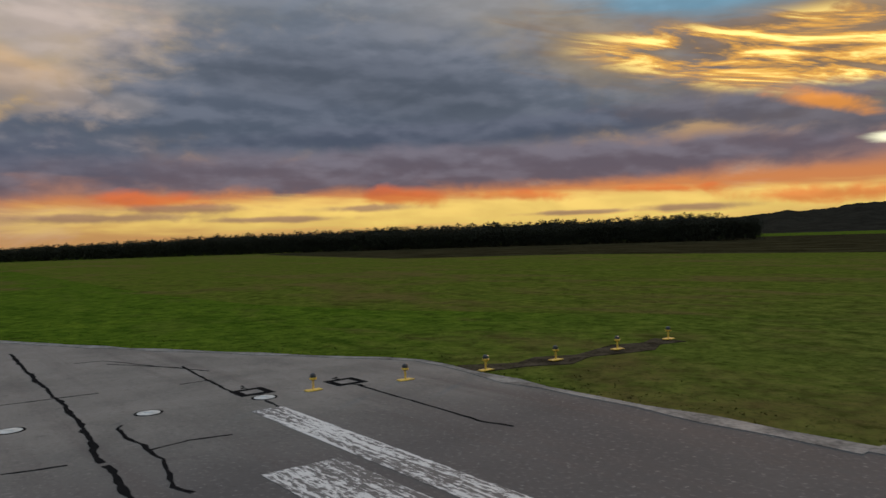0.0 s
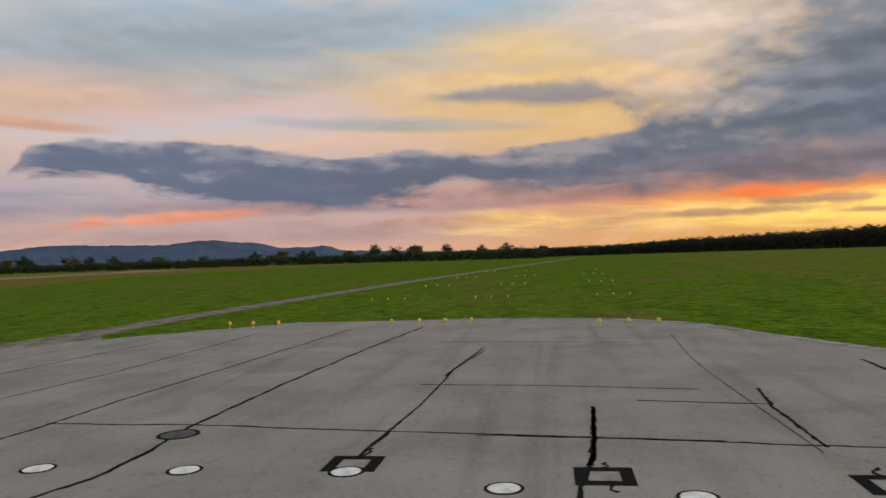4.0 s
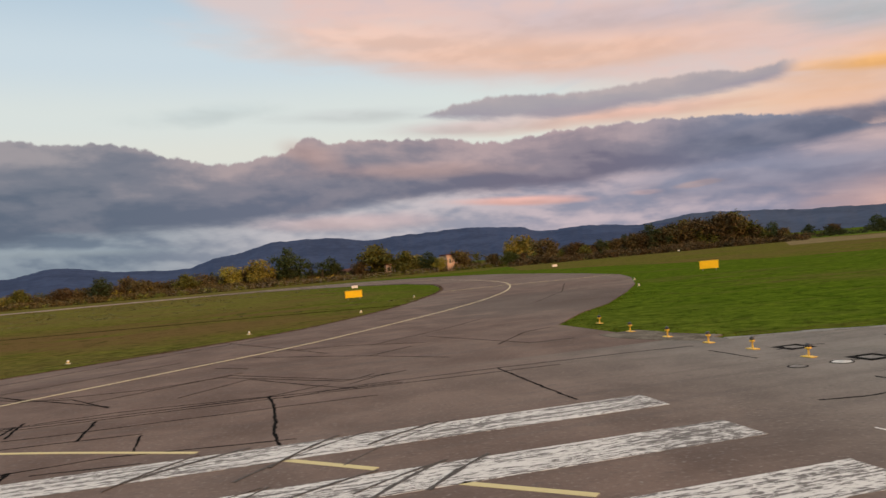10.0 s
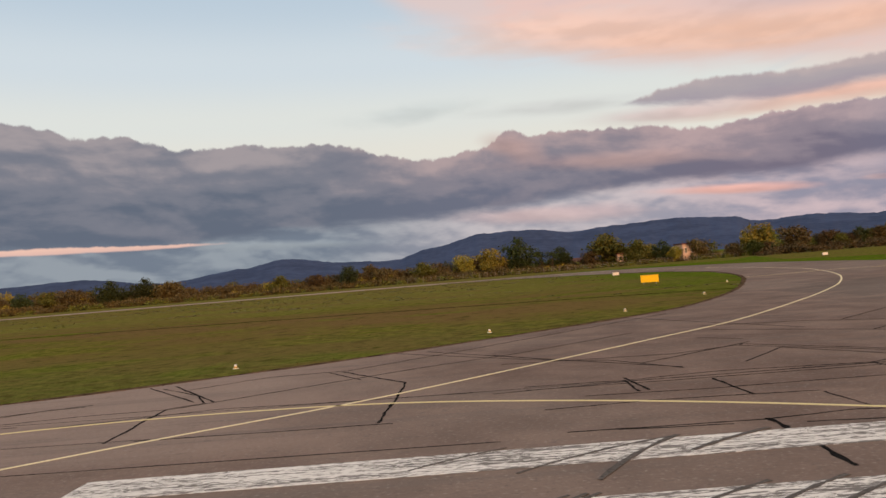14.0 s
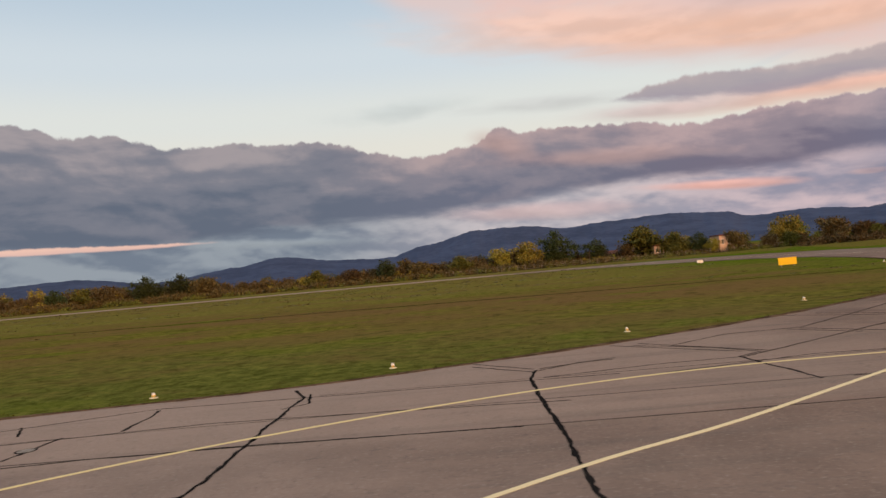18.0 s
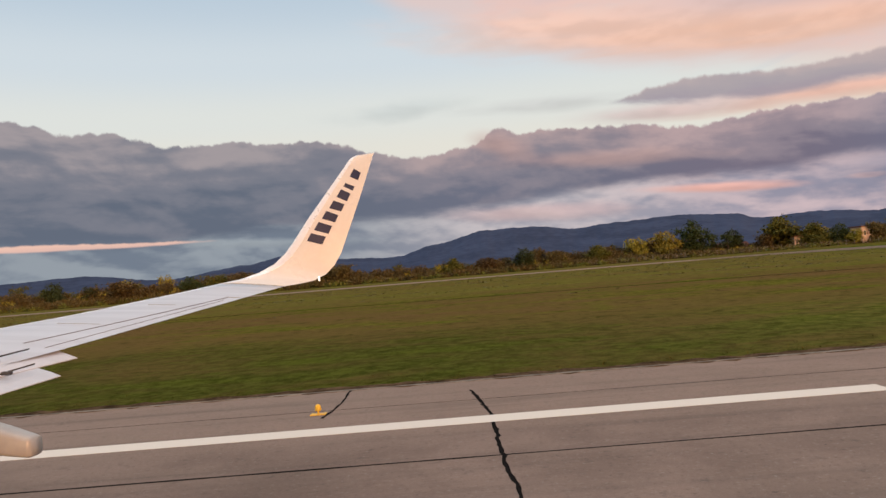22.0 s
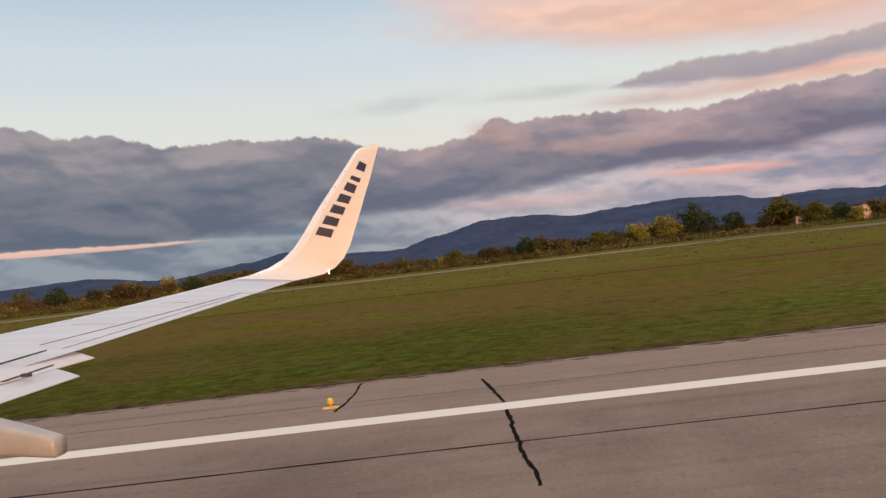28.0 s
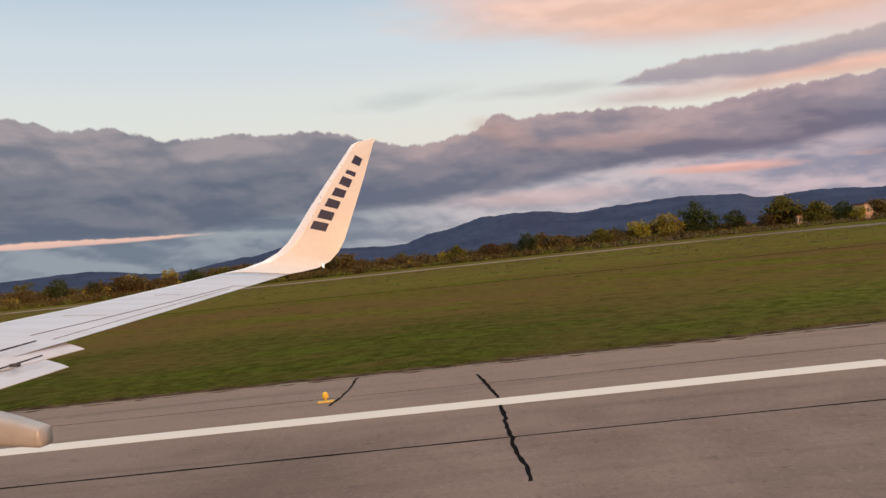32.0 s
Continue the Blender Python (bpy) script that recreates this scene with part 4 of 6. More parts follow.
crack(0.20, (-18.3, 22.4), (-16.1, 22.3))
crack(0.06, (-21.7, 26.8), (-20.4, 26.7), (-16.4, 26.5), (-12.6, 26.3))
crack(0.06, (-21.5, 29.4), (-18.1, 29.3), (-16.2, 29.2), (-15.4, 29.4))
crack(0.05, (-30.8, 25.3), (-27.9, 27.0))
crack(0.05, (-25.2, 25.9), (-25.2, 26.8))
crack(0.08, (-19.0, 20.9), (-18.8, 21.9))
crack(0.20, (-36.4, 23.2), (-31.2, 23.0), (-25.9, 22.9), (-22.9, 22.8), (-20.4, 22.6), (-18.5, 22.4))
crack(0.10, (-28.4, 27.0), (-25.3, 26.7), (-22.9, 26.6))
crack(0.12, (-31.7, 18.9), (-29.3, 18.6), (-25.9, 18.6))
crack(0.06, (-30.2, 15.7), (-29.9, 17.4), (-29.7, 18.7))
crack(0.15, (-22.6, 18.4), (-19.9, 18.2))
crack(0.15, (-21.4, 14.0), (-23.6, 14.1), (-25.2, 14.4), (-29.3, 14.6))
crack(0.08, (-26.7, 12.1), (-26.5, 14.9), (-26.0, 18.5), (-25.7, 22.1), (-25.6, 23.9))
crack(0.08, (-26.7, 20.0), (-25.0, 20.1))
crack(0.07, (-33.4, 10.5), (-35.3, 10.5), (-39.9, 11.1))
crack(0.10, (-21.3, 23.4), (-21.0, 23.25), (-20.1, 23.2), (-19.2, 23.35), (-18.7, 23.25), (-18.0, 23.3), (-17.0, 23.1), (-16.3, 22.95), (-15.8, 23.1))
crack(0.08, (-18.8, 23.3), (-19.0, 24.1), (-18.8, 24.9))
crack(0.12, (-25.0, 10.1), (-26.0, 10.15), (-27.0, 10.2))
crack(0.04, (-27.0, 10.2), (-29.6, 10.4), (-33.4, 10.5))
crack(0.05, (-31.8, 24.5), (-31.7, 25.4), (-29.0, 26.4), (-26.8, 27.3))
crack(0.04, (-30.9, -6.6), (-36.0, -5.6), (-44.9, -4.8))
crack(0.05, (-26.8, -2.5), (-35.4, -1.4), (-47.6, -1.1))
crack(0.10, (-25.5, 1.6), (-27.5, 1.8), (-30.5, 1.9), (-37.4, 2.5), (-48.7, 3.4))
crack(0.14, (-22.2, 5.2), (-23.7, 5.7), (-25.1, 5.7), (-27.4, 5.5), (-32.8, 5.7), (-40.4, 6.2), (-49.3, 7.1))
crack(0.09, (-27.7, 1.7), (-27.6, 5.5), (-27.0, 10.3))
crack(0.06, (-27.0, 10.3), (-26.8, 12.4), (-26.3, 16.9))
crack(0.08, (-34.0, 10.4), (-40.7, 11.0))
crack(0.16, (-29.5, 14.6), (-26.9, 14.5), (-24.6, 14.3))
crack(0.04, (-32.6, 9.9), (-32.3, 13.4), (-31.6, 17.4))
crack(0.07, (-20.2, -12.4), (-21.3, -12.1), (-22.9, -12.2), (-24.0, -11.3), (-25.5, -11.3))
crack(0.07, (-23.1, -13.8), (-23.1, -11.7))
crack(0.06, (-25.6, -14.7), (-25.3, -12.5), (-25.5, -10.6))
crack(0.05, (-27.8, -15.5), (-27.8, -11.9), (-27.7, -8.3))
crack(0.08, (-19.5, -9.2), (-20.2, -9.1), (-21.1, -9.0))
crack(0.06, (-22.9, -9.1), (-23.0, -7.8))
crack(0.08, (-22.9, -6.1), (-22.9, -4.5), (-23.1, -3.5))
crack(0.07, (-18.9, -3.1), (-20.9, -3.1), (-24.5, -2.8))
crack(0.10, (-19.6, -2.1), (-20.8, -1.8), (-22.3, -1.5))
crack(0.05, (-25.6, -7.1), (-30.9, -6.5))
crack(0.06, (-34.5, -13.3), (-33.7, -10.1), (-33.2, -8.4))
crack(0.06, (-31.9, -10.6), (-31.6, -8.1))
crack(0.08, (-28.9, -19.4), (-28.3, -17.3))
crack(0.06, (-23.0, -20.7), (-23.0, -18.2))
crack(0.04, (-7.0, -29.4), (-11.3, -24.1), (-12.7, -24.6))
crack(0.05, (-8.9, -22.0), (-11.6, -22.7), (-16.0, -22.7), (-21.5, -22.4), (-23.3, -22.1))
crack(0.10, (-16.1, -22.6), (-16.0, -19.0), (-16.0, -15.9))
crack(0.08, (15.4, -30.0), (12.2, -25.1))
crack(0.10, (8.7, -30.4), (5.8, -26.1), (5.8, -23.7), (6.0, -19.3))
crack(0.05, (5.5, -35.6), (1.0, -30.0), (-3.4, -24.7))
crack(0.08, (-1.2, -23.4), (-1.4, -21.0))
crack(0.10, (-3.5, -22.1), (-3.6, -19.2))
crack(0.08, (-5.2, -18.9), (-5.3, -16.9))
crack(0.12, (-8.5, -22.8), (-8.6, -19.5), (-8.5, -16.9), (-8.6, -15.4))
crack(0.20, (-2.8, -16.5), (-2.8, -14.5), (-2.7, -12.6))
crack(0.05, (2.3, -28.8), (-4.1, -28.0), (-7.1, -29.2))
crack(0.06, (2.9, -22.3), (-1.5, -22.7), (-8.4, -22.6), (-12.7, -22.2))
crack(0.05, (-5.5, -24.8), (-7.8, -27.5), (-9.8, -24.1), (-11.2, -22.1))
crack(0.04, (-11.1, -23.2), (-12.2, -24.3), (-13.3, -24.8))
crack(0.04, (3.3, -42.1), (-6.2, -45.9), (-11.3, -33.4))
crack(0.05, (0.4, -20.8), (-2.9, -20.5), (-6.8, -20.5), (-11.6, -20.4))
crack(0.06, (0.4, -16.5), (-1.0, -16.3), (-2.0, -16.2))
crack(0.05, (-3.4, -15.9), (-5.7, -15.6))
crack(0.08, (-1.1, -22.9), (-1.1, -20.9))
crack(0.05, (-8.0, -37.3), (-12.5, -36.1), (-15.9, -33.4))
crack(0.05, (-18.3, -29.3), (-21.0, -33.2), (-22.7, -33.9))
crack(0.04, (-16.7, -36.3), (-19.5, -28.5), (-21.5, -28.4))
crack(0.10, (28.0, -21.9), (27.3, -22.5), (27.6, -24.3))
crack(0.12, (13.5, -24.3), (13.3, -21.0), (13.2, -19.4))
crack(0.05, (15.7, -29.5), (13.4, -26.9), (12.5, -25.0), (13.5, -24.3))
crack(0.10, (33.8, -20.4), (33.9, -19.3), (33.9, -18.5))
crack(0.12, (32.4, -23.7), (32.2, -22.5), (32.2, -20.6))
crack(0.10, (38.8, -21.1), (39.0, -22.7))
crack(0.16, (28.3, -25.4), (27.7, -23.7), (27.8, -20.4), (27.8, -17.0), (27.8, -14.5), (27.9, -13.4), (27.9, -12.4))
crack(0.16, (20.1, -25.2), (20.4, -23.6), (20.5, -21.1), (20.5, -17.3), (20.5, -15.1), (20.6, -13.1), (20.6, -11.6), (20.5, -10.5))
crack(0.05, (22.1, -28.1), (20.1, -25.5))
crack(0.06, (19.9, -25.5), (17.1, -26.6))
crack(0.05, (16.5, -30.1), (13.0, -25.4))
crack(0.08, (62.5, -18.2), (62.4, -20.3), (62.1, -23.2))
crack(0.13, (57.1, -12.6), (57.0, -16.4), (57.0, -18.6), (57.8, -20.0))
crack(0.10, (58.3, -18.7), (58.9, -19.6), (58.5, -22.6))
crack(0.05, (57.4, -23.2), (52.2, -20.0))
crack(0.16, (49.9, -20.8), (49.7, -17.4), (49.7, -14.8), (49.7, -12.8), (49.5, -10.8))
crack(0.08, (47.6, -23.2), (47.2, -21.6))
crack(0.09, (84.2, -24.3), (84.2, -21.9), (84.4, -19.8))
crack(0.12, (80.3, -22.5), (79.9, -18.7), (79.9, -15.1), (79.8, -11.6))


def joint(width, *pts):
    bm = bmesh.new()
    ribbon(bm, curve_points(sc(pts), 1.5), width, -0.001, 0.003, 0.3, random.Random(len(pts)))
    return tagged(part("pavement_joint", bm, TAR), "thin dark sealed joint between paving lanes", "joint", "paving joints", "structure")


joint(0.05, (3.0, -16.2), (18.0, -16.7), (30.0, -17.3), (50.0, -17.9), (66.0, -18.0))
joint(0.085, (40.0, -13.9), (60.0, -14.1), (80.0, -14.5), (200.0, -14.5), (420.0, -14.5))
joint(0.035, (12.0, -19.5), (28.0, -20.2), (40.0, -20.3), (66.0, -20.6), (110.0, -21.3))
joint(0.04, (-12.5, -22.4), (13.4, -23.2), (27.2, -23.9))
joint(0.03, (-42.6, 2.4), (-42.8, 8.0), (-42.5, 11.5), (-41.6, 16.7))
joint(0.03, (-18.0, -7.6), (-25.0, -7.6), (-35.0, -6.9))
joint(0.03, (-25.5, 18.4), (-36.0, 18.2), (-44.0, 18.6))


crack(0.05, (2.5, -32.1), (0.0, -28.5), (-1.6, -27.7), (-3.4, -24.5))
crack(0.05, (-2.4, -26.2), (-6.4, -29.0), (-7.5, -29.8))
crack(0.06, (-6.8, -28.9), (-9.1, -26.2), (-11.0, -24.0), (-12.2, -24.9))
crack(0.03, (-6.3, -32.5), (-7.7, -31.0))
crack(0.04, (-7.9, -35.4), (-12.5, -31.0), (-15.5, -27.0))
crack(0.04, (-13.9, -35.3), (-18.3, -39.4), (-21.8, -43.4))
crack(0.04, (-12.8, -30.6), (-15.1, -32.5))
crack(0.07, (1.9, -23.1), (-1.2, -22.9), (-4.1, -23.3), (-8.5, -22.7), (-10.5, -23.8))
crack(0.05, (1.9, -22.5), (-1.7, -22.3), (-6.5, -22.2), (-12.5, -22.0), (-18.0, -21.8))
crack(0.05, (1.7, -19.3), (-1.2, -19.5), (-5.2, -19.1))
crack(0.06, (1.5, -16.6), (-2.7, -16.4), (-4.8, -16.7), (-9.0, -15.9))
crack(0.03, (-43.4, -80.6), (-36.6, -65.3), (-29.4, -53.7))
crack(0.05, (14.5, -28.5), (11.7, -30.6), (8.5, -30.7), (3.6, -35.0), (-8.9, -46.8))
crack(0.04, (9.3, -30.6), (7.6, -27.7))
crack(0.06, (20.0, -23.5), (16.3, -24.2), (13.3, -24.2), (5.6, -29.7), (1.5, -32.0), (-4.5, -36.7))
crack(0.05, (16.4, -22.4), (11.5, -23.5), (8.1, -23.1), (3.5, -22.8))
crack(0.04, (7.2, -36.1), (0.2, -28.6))
crack(0.05, (12.4, -19.4), (8.5, -19.2), (5.6, -19.1))
crack(0.05, (42.7, -20.7), (38.6, -21.5), (32.6, -24.0), (17.7, -23.0))
crack(0.08, (41.8, -17.2), (35.6, -17.0), (31.7, -17.3), (27.7, -17.3), (21.3, -16.8))
crack(0.08, (35.7, -13.4), (31.1, -13.4), (27.9, -13.4))
crack(0.05, (42.0, -19.6), (35.2, -20.1), (29.6, -20.6), (24.3, -20.0), (19.8, -19.4))
crack(0.1, (38.4, -17.3), (38.6, -19.6), (39.0, -22.5))
crack(0.08, (36.3, -22.7), (35.5, -21.2))
crack(0.08, (34.0, -17.9), (33.8, -20.3))
crack(0.05, (22.2, -27.4), (20.2, -24.9), (18.4, -26.2), (17.2, -26.2))


MARK_COUNT = [0]


def tyre_mark(x, y, length, turn, width):
    """A thin scrub of rubber left by a turning wheel."""
    bm = bmesh.new()
    rng = random.Random(int(x * 100 + y * 10))
    pts = []
    for i in range(int(length / 0.3) + 2):
        a = radians(turn + 1.6 * i)
        pts.append((x, y))
        x, y = x + 0.3 * math.cos(a), y + 0.3 * math.sin(a)
    MARK_COUNT[0] += 1
    ribbon(bm, pts, width, 0.004, 0.0085 + 0.00025 * MARK_COUNT[0], 0.5, rng)
    return tagged(part("tyre_mark", bm, SCRUB), "thin dark rubber scrub mark across the paint", "tyre mark", "tyre marks", "structure")


SCRUB = plain("rubber_scrub", (0.105, 0.092, 0.084, 1), 0.9, 0, 0.2, 12)
mark_rng = random.Random(21)
for i in range(56):
    row = mark_rng.choice((-14.7, -11.27, -11.27, -7.84, -4.4))
    tyre_mark(mark_rng.uniform(-13, 6) * S, (row - 0.9) * S, mark_rng.uniform(2.0, 4.2), mark_rng.uniform(18, 50), mark_rng.uniform(0.03, 0.11))


def tar_frame(x, y, size=1.0, turn=0.0):
    """A square of bitumen round an inset box cover."""
    bm = bmesh.new()
    o, i = 0.62 * size, 0.33 * size
    for a, b, c, d in ((-o, o, -o, -i), (-o, o, i, o), (-o, -i, -i, i), (i, o, -i, i)):
        box(bm, a, b, c, d, -0.02, 0.007)
    rng = random.Random(int(x * 10 + y * 7))
    for side in (-1, 1):
        ribbon(bm, [(side * (o - 0.02 + 0.12 * j), 0.1 * rng.uniform(-1, 1) + 0.03 * j) for j in range(rng.randint(3, 6))], 0.07, -0.001, 0.004, 0.5, rng)
    base = part("cable_pit", bm, TAR)
    bm = bmesh.new()
    box(bm, -i, i, -i, i, -0.02, 0.004)
    part("cover", bm, COVER, base, "grey concrete cover")
    base.matrix_world = pose(x * S, y * S, 0, 0, 0, turn)
    tagged(base, "square cable pit framed in black bitumen", "cable pit", "cable pits")


def inset_lamp(x, y, r=0.46, bright=True):
    """A round inset lamp or cover in a ring of bitumen."""
    r *= 0.8
    bm = bmesh.new()
    lathe(bm, [(r, -0.02), (r, 0.006), (r * 0.96, 0.008), (r * 0.82, 0.008), (r * 0.82, -0.02)], 20)
    ring = part("inset_light", bm, TAR)
    bm = bmesh.new()
    lathe(bm, [(r * 0.81, -0.02), (r * 0.81, 0.009), (r * 0.6, 0.014), (r * 0.3, 0.018)], 20)
    part("steel_disc", bm, DISC if bright else LID if r > 0.4 else COVER, ring)
    if bright:
        bm = bmesh.new()
        box(bm, -0.05, 0.05, -0.09, 0.09, 0.012, 0.026)
        part("prism", bm, LENS, ring, "pale glass prism")
    ring.location = (x * S, y * S, 0)
    tagged(ring, "round steel inset light in a bitumen ring" if bright else "round dark cover in a bitumen ring", "inset light", "inset lights")


LID = plain("dark_iron_lid", (0.075, 0.07, 0.068, 1), 0.8, 0, 0.2, 4)
COVER = plain("pit_cover", (0.22, 0.2, 0.18, 1), 0.85, 0, 0.15, 3)
DISC = plain("pale_lamp_disc", (0.60, 0.57, 0.52, 1), 0.7, 0, 0.18, 4)
STEEL = plain("worn_steel", (0.36, 0.345, 0.32, 1), 0.7, 0.0, 0.15, 5)
LENS = plain("lamp_glass", (0.6, 0.62, 0.62, 1), 0.12, 0, 0.05, 9)
YELLOW = plain("lamp_yellow", (0.80, 0.50, 0.045, 1), 0.45, 0, 0.1, 8)
DARK = plain("dark_housing", (0.03, 0.03, 0.032, 1), 0.4, 0, 0.1, 8)
PALE = plain("pale_lamp_plate", (0.62, 0.56, 0.36, 1), 0.6, 0, 0.12, 6)
WHITE = plain("white_enamel", (0.78, 0.77, 0.74, 1), 0.45, 0, 0.08, 5)
for x, y in [(-25.2, -19.3), (-25.2, -16.1), (-25.2, -7.6), (-25.1, -3.2), (-25.0, 1.2), (-24.6, 10.1), (-24.0, 14.5), (-23.7, 18.8), (-22.7, 26.95), (-22.15, 29.4)]:
    tar_frame(x, y, 0.82 if y < 20 else 0.76, 0)
for y in [-16.0, -13.15, -10.3, -7.55, -4.6, -1.65, 1.25, 4.2, 7.1, 10.1]:
    inset_lamp(-24.1, y, 0.42)
for x, y in [(-23.3, 12.9), (-23.0, 15.8), (-22.75, 18.7), (-22.5, 21.45), (-22.1, 24.2), (-21.8, 26.9)]:
    inset_lamp(x, y, 0.42)
for x, y, r in [(-26.7, 5.6, 0.6), (-22.75, -7.7, 0.36), (-22.8, -16.2, 0.36), (-22.9, 1.3, 0.36), (34.0, -19.0, 0.36)]:
    inset_lamp(x, y, r, False)


# ---------------------------------------------------------------- lamps and signs on the field
def post_lamp(x, y, face=0.0, h=0.42, head=DARK, label="yellow elevated runway lamp with a dark glass head", kind="runway light", group="threshold lamps", plate=True, size=1.0):
    bm = bmesh.new()
    if plate:
        box(bm, -0.16, 0.16, -0.3, 0.3, 0.0, 0.035)
        bmesh.ops.bevel(bm, geom=bm.edges[:], offset=0.01, segments=1, affect="EDGES")
    else:
        lathe(bm, [(0.27, 0.0), (0.26, 0.03), (0.1, 0.07)] if head is WHITE else [(0.16, 0.0), (0.16, 0.03), (0.1, 0.05)], 12)
    base = part("runway_light", bm, PALE if head is WHITE else YELLOW)
    bm = bmesh.new()
    lathe(bm, [(0.05, 0.03), (0.035, 0.06), (0.035, h - 0.16), (0.06, h - 0.13)], 10)
    part("stem", bm, YELLOW, base)
    bm = bmesh.new()
    lathe(bm, [(0.05, h - 0.14), (0.1, h - 0.1), (0.115, h - 0.02), (0.1, h + 0.05), (0.05, h + 0.085), (0.015, h + 0.09)], 14)
    part("lamp_head", bm, head, base, "dark glass head" if head is DARK else "", True)
    bm = bmesh.new()
    lathe(bm, [(0.118, h - 0.115), (0.128, h - 0.1), (0.128, h - 0.06), (0.118, h - 0.05)], 14)
    part("collar", bm, YELLOW, base)
    base.matrix_world = pose(x * S, y * S, 0.0 if plate else -0.05, 0, 0, face) @ Matrix.Diagonal((0.76 * size, 0.76 * size, 0.86 * size, 1))
    return tagged(base, label, kind, group)


for y in [-17.3, -19.9, -22.4, -25.2, -28.3, -33.0]:
    post_lamp(-24.1 if y > -30 else -24.9, y, 0, 0.42, DARK, "black-headed threshold lamp on a yellow stem and plate")
for x, y in [(-21.7, 28.2), (-21.15, 30.7), (-20.7, 33.2), (-20.5, 35.85), (-20.55, 38.8), (-20.8, 41.9)]:
    post_lamp(x, y, 0, 0.46, DARK, "cream elevated threshold lamp with a black lens")
for x, y in [(-50.5, -4.0), (-50.4, -2.6), (-50.4, -1.15), (-50.2, 5.2), (-50.1, 6.7), (-50.0, 8.1), (-49.9, 9.5), (-48.15, 15.9), (-47.95, 17.25), (-47.7, 18.6)]:
    post_lamp(x, y, 0, 0.42, YELLOW, "small round yellow runway end lamp", group="runway end lamps", plate=False)
for k, x in enumerate([-73.0, -97.0, -122.0, -150.0]):
    for y in [-1.5, -0.1, 1.3, 7.3, 8.6, 10.0, 17.2, 18.5, 19.8]:
        post_lamp(x, y + (73 + x) * -0.02, 0, 0.26, YELLOW, "small yellow approach lamp in the grass", "approach light", "approach lamps", False, 0.6)
for x, y in [(2.2, -43.3), (14.6, -34.8), (25.3, -29.0), (33.9, -26.5), (-7.5, -51.5), (-17.0, -64.0), (-26.0, -84.0), (-43.0, -61.5), (-49.0, -73.5)]:
    post_lamp(x, y - 0.5, 0, 0.22, WHITE, "low white taxiway edge lamp on a yellow base", "taxiway light", "taxiway edge lamps", False, 0.8)
for x in [84.6, 143.9, 203.9, 263.9]:
    post_lamp(x, -20.4, 90, 0.26, YELLOW, "amber runway edge lamp on a yellow plate", "runway light", "runway edge lamps")


def sign(x, y, w, h, turn, lift=0.25, mat=None, label="blank yellow airfield sign on short legs"):
    bm = bmesh.new()
    box(bm, -w / 2, w / 2, -0.09, 0.09, lift, lift + h)
    bmesh.ops.bevel(bm, geom=bm.edges[:], offset=0.025, segments=2, affect="EDGES")
    body = part("airfield_sign", bm, mat or SIGN)
    for sx in (-w * 0.35, w * 0.35):
        bm = bmesh.new()
        lathe(bm, [(0.04, -0.05), (0.04, lift + 0.02)], 8, (sx, 0))
        part("leg", bm, STEEL, body)
    bm = bmesh.new()
    box(bm, -w / 2 - 0.02, w / 2 + 0.02, -0.11, 0.11, lift + h - 0.02, lift + h + 0.03)
    part("cap", bm, YELLOW if mat is None else mat, body)
    body.matrix_world = pose(x * S, y * S, -0.05, 0, 0, turn)
    return tagged(body, label, "sign", "airfield signs")


SIGN = plain("sign_yellow", (0.92, 0.58, 0.01, 1), 0.4, 0, 0.04, 3)
sign(-20.3, -96.0, 2.3, 0.95, -10)
sign(-62.0, -79.2, 2.3, 1.0, -28)
sign(128.0, -31.0, 1.7, 1.5, 4, 0.3)
for x, y, w, h, t in [(-27.3, -151.0, 1.3, 0.55, 5), (-84.6, -183.0, 1.4, 0.6, 8), (-104.0, -330.0, 1.2, 0.6, 20), (-170.0, -262.0, 1.3, 0.6, 20)]:
    sign(x, y, w, h, t, 0.15, WHITE, "small white marker box in the grass")


def ceilometer(x, y):
    """White instrument: a drum and a slanted hood on a post."""
    bm = bmesh.new()
    lathe(bm, [(0.22, -0.1), (0.22, 0.45), (0.16, 0.5)], 14)
    base = part("weather_instrument", bm, WHITE)
    bm = bmesh.new()
    box(bm, -0.5, 0.15, -0.22, 0.22, 0.5, 0.8)
    bmesh.ops.bevel(bm, geom=bm.edges[:], offset=0.06, segments=2, affect="EDGES")
    part("hood", bm, WHITE, base)
    base.matrix_world = pose(x * S, y * S, -0.05, 0, 0, 30)
    tagged(base, "white enamelled instrument standing in the grass", "instrument")


ceilometer(-64.2, -49.5)

# touchdown bars and aiming point further down the runway
for y in (-11.0, -8.2):
    tagged(marking("touchdown_bar", [(129.0 * S + 2.5 * k, y * S) for k in range(10)], 1.8, LINE_PAINT, "broad white touchdown zone bar"), group="touchdown bars")
tagged(marking("aiming_block", [(268.0 * S + 3 * k, -7.5 * S) for k in range(16)], 8.5, LINE_PAINT, "large white aiming point block on the runway"), group="aiming blocks")
tagged(marking("aiming_block", [(268.0 * S + 3 * k, 16.5 * S) for k in range(16)], 8.5, LINE_PAINT, "large white aiming point block on the runway"), group="aiming blocks")
marking("edge_line", [(-20.5 * S + 10 * k, 26.4 * S) for k in range(100)], 0.8, WHITE_PAINT, "flaking white edge line of the runway")
for a, b in (((-19.3, -9.9), (-19.4, -7.9)), ((-19.2, -9.4), (-19.2, -8.1))):
    marking("paint_scratch", sc([a, b]), 0.05, LINE_PAINT, "thin white scratch line on the pavement", z=0.004)

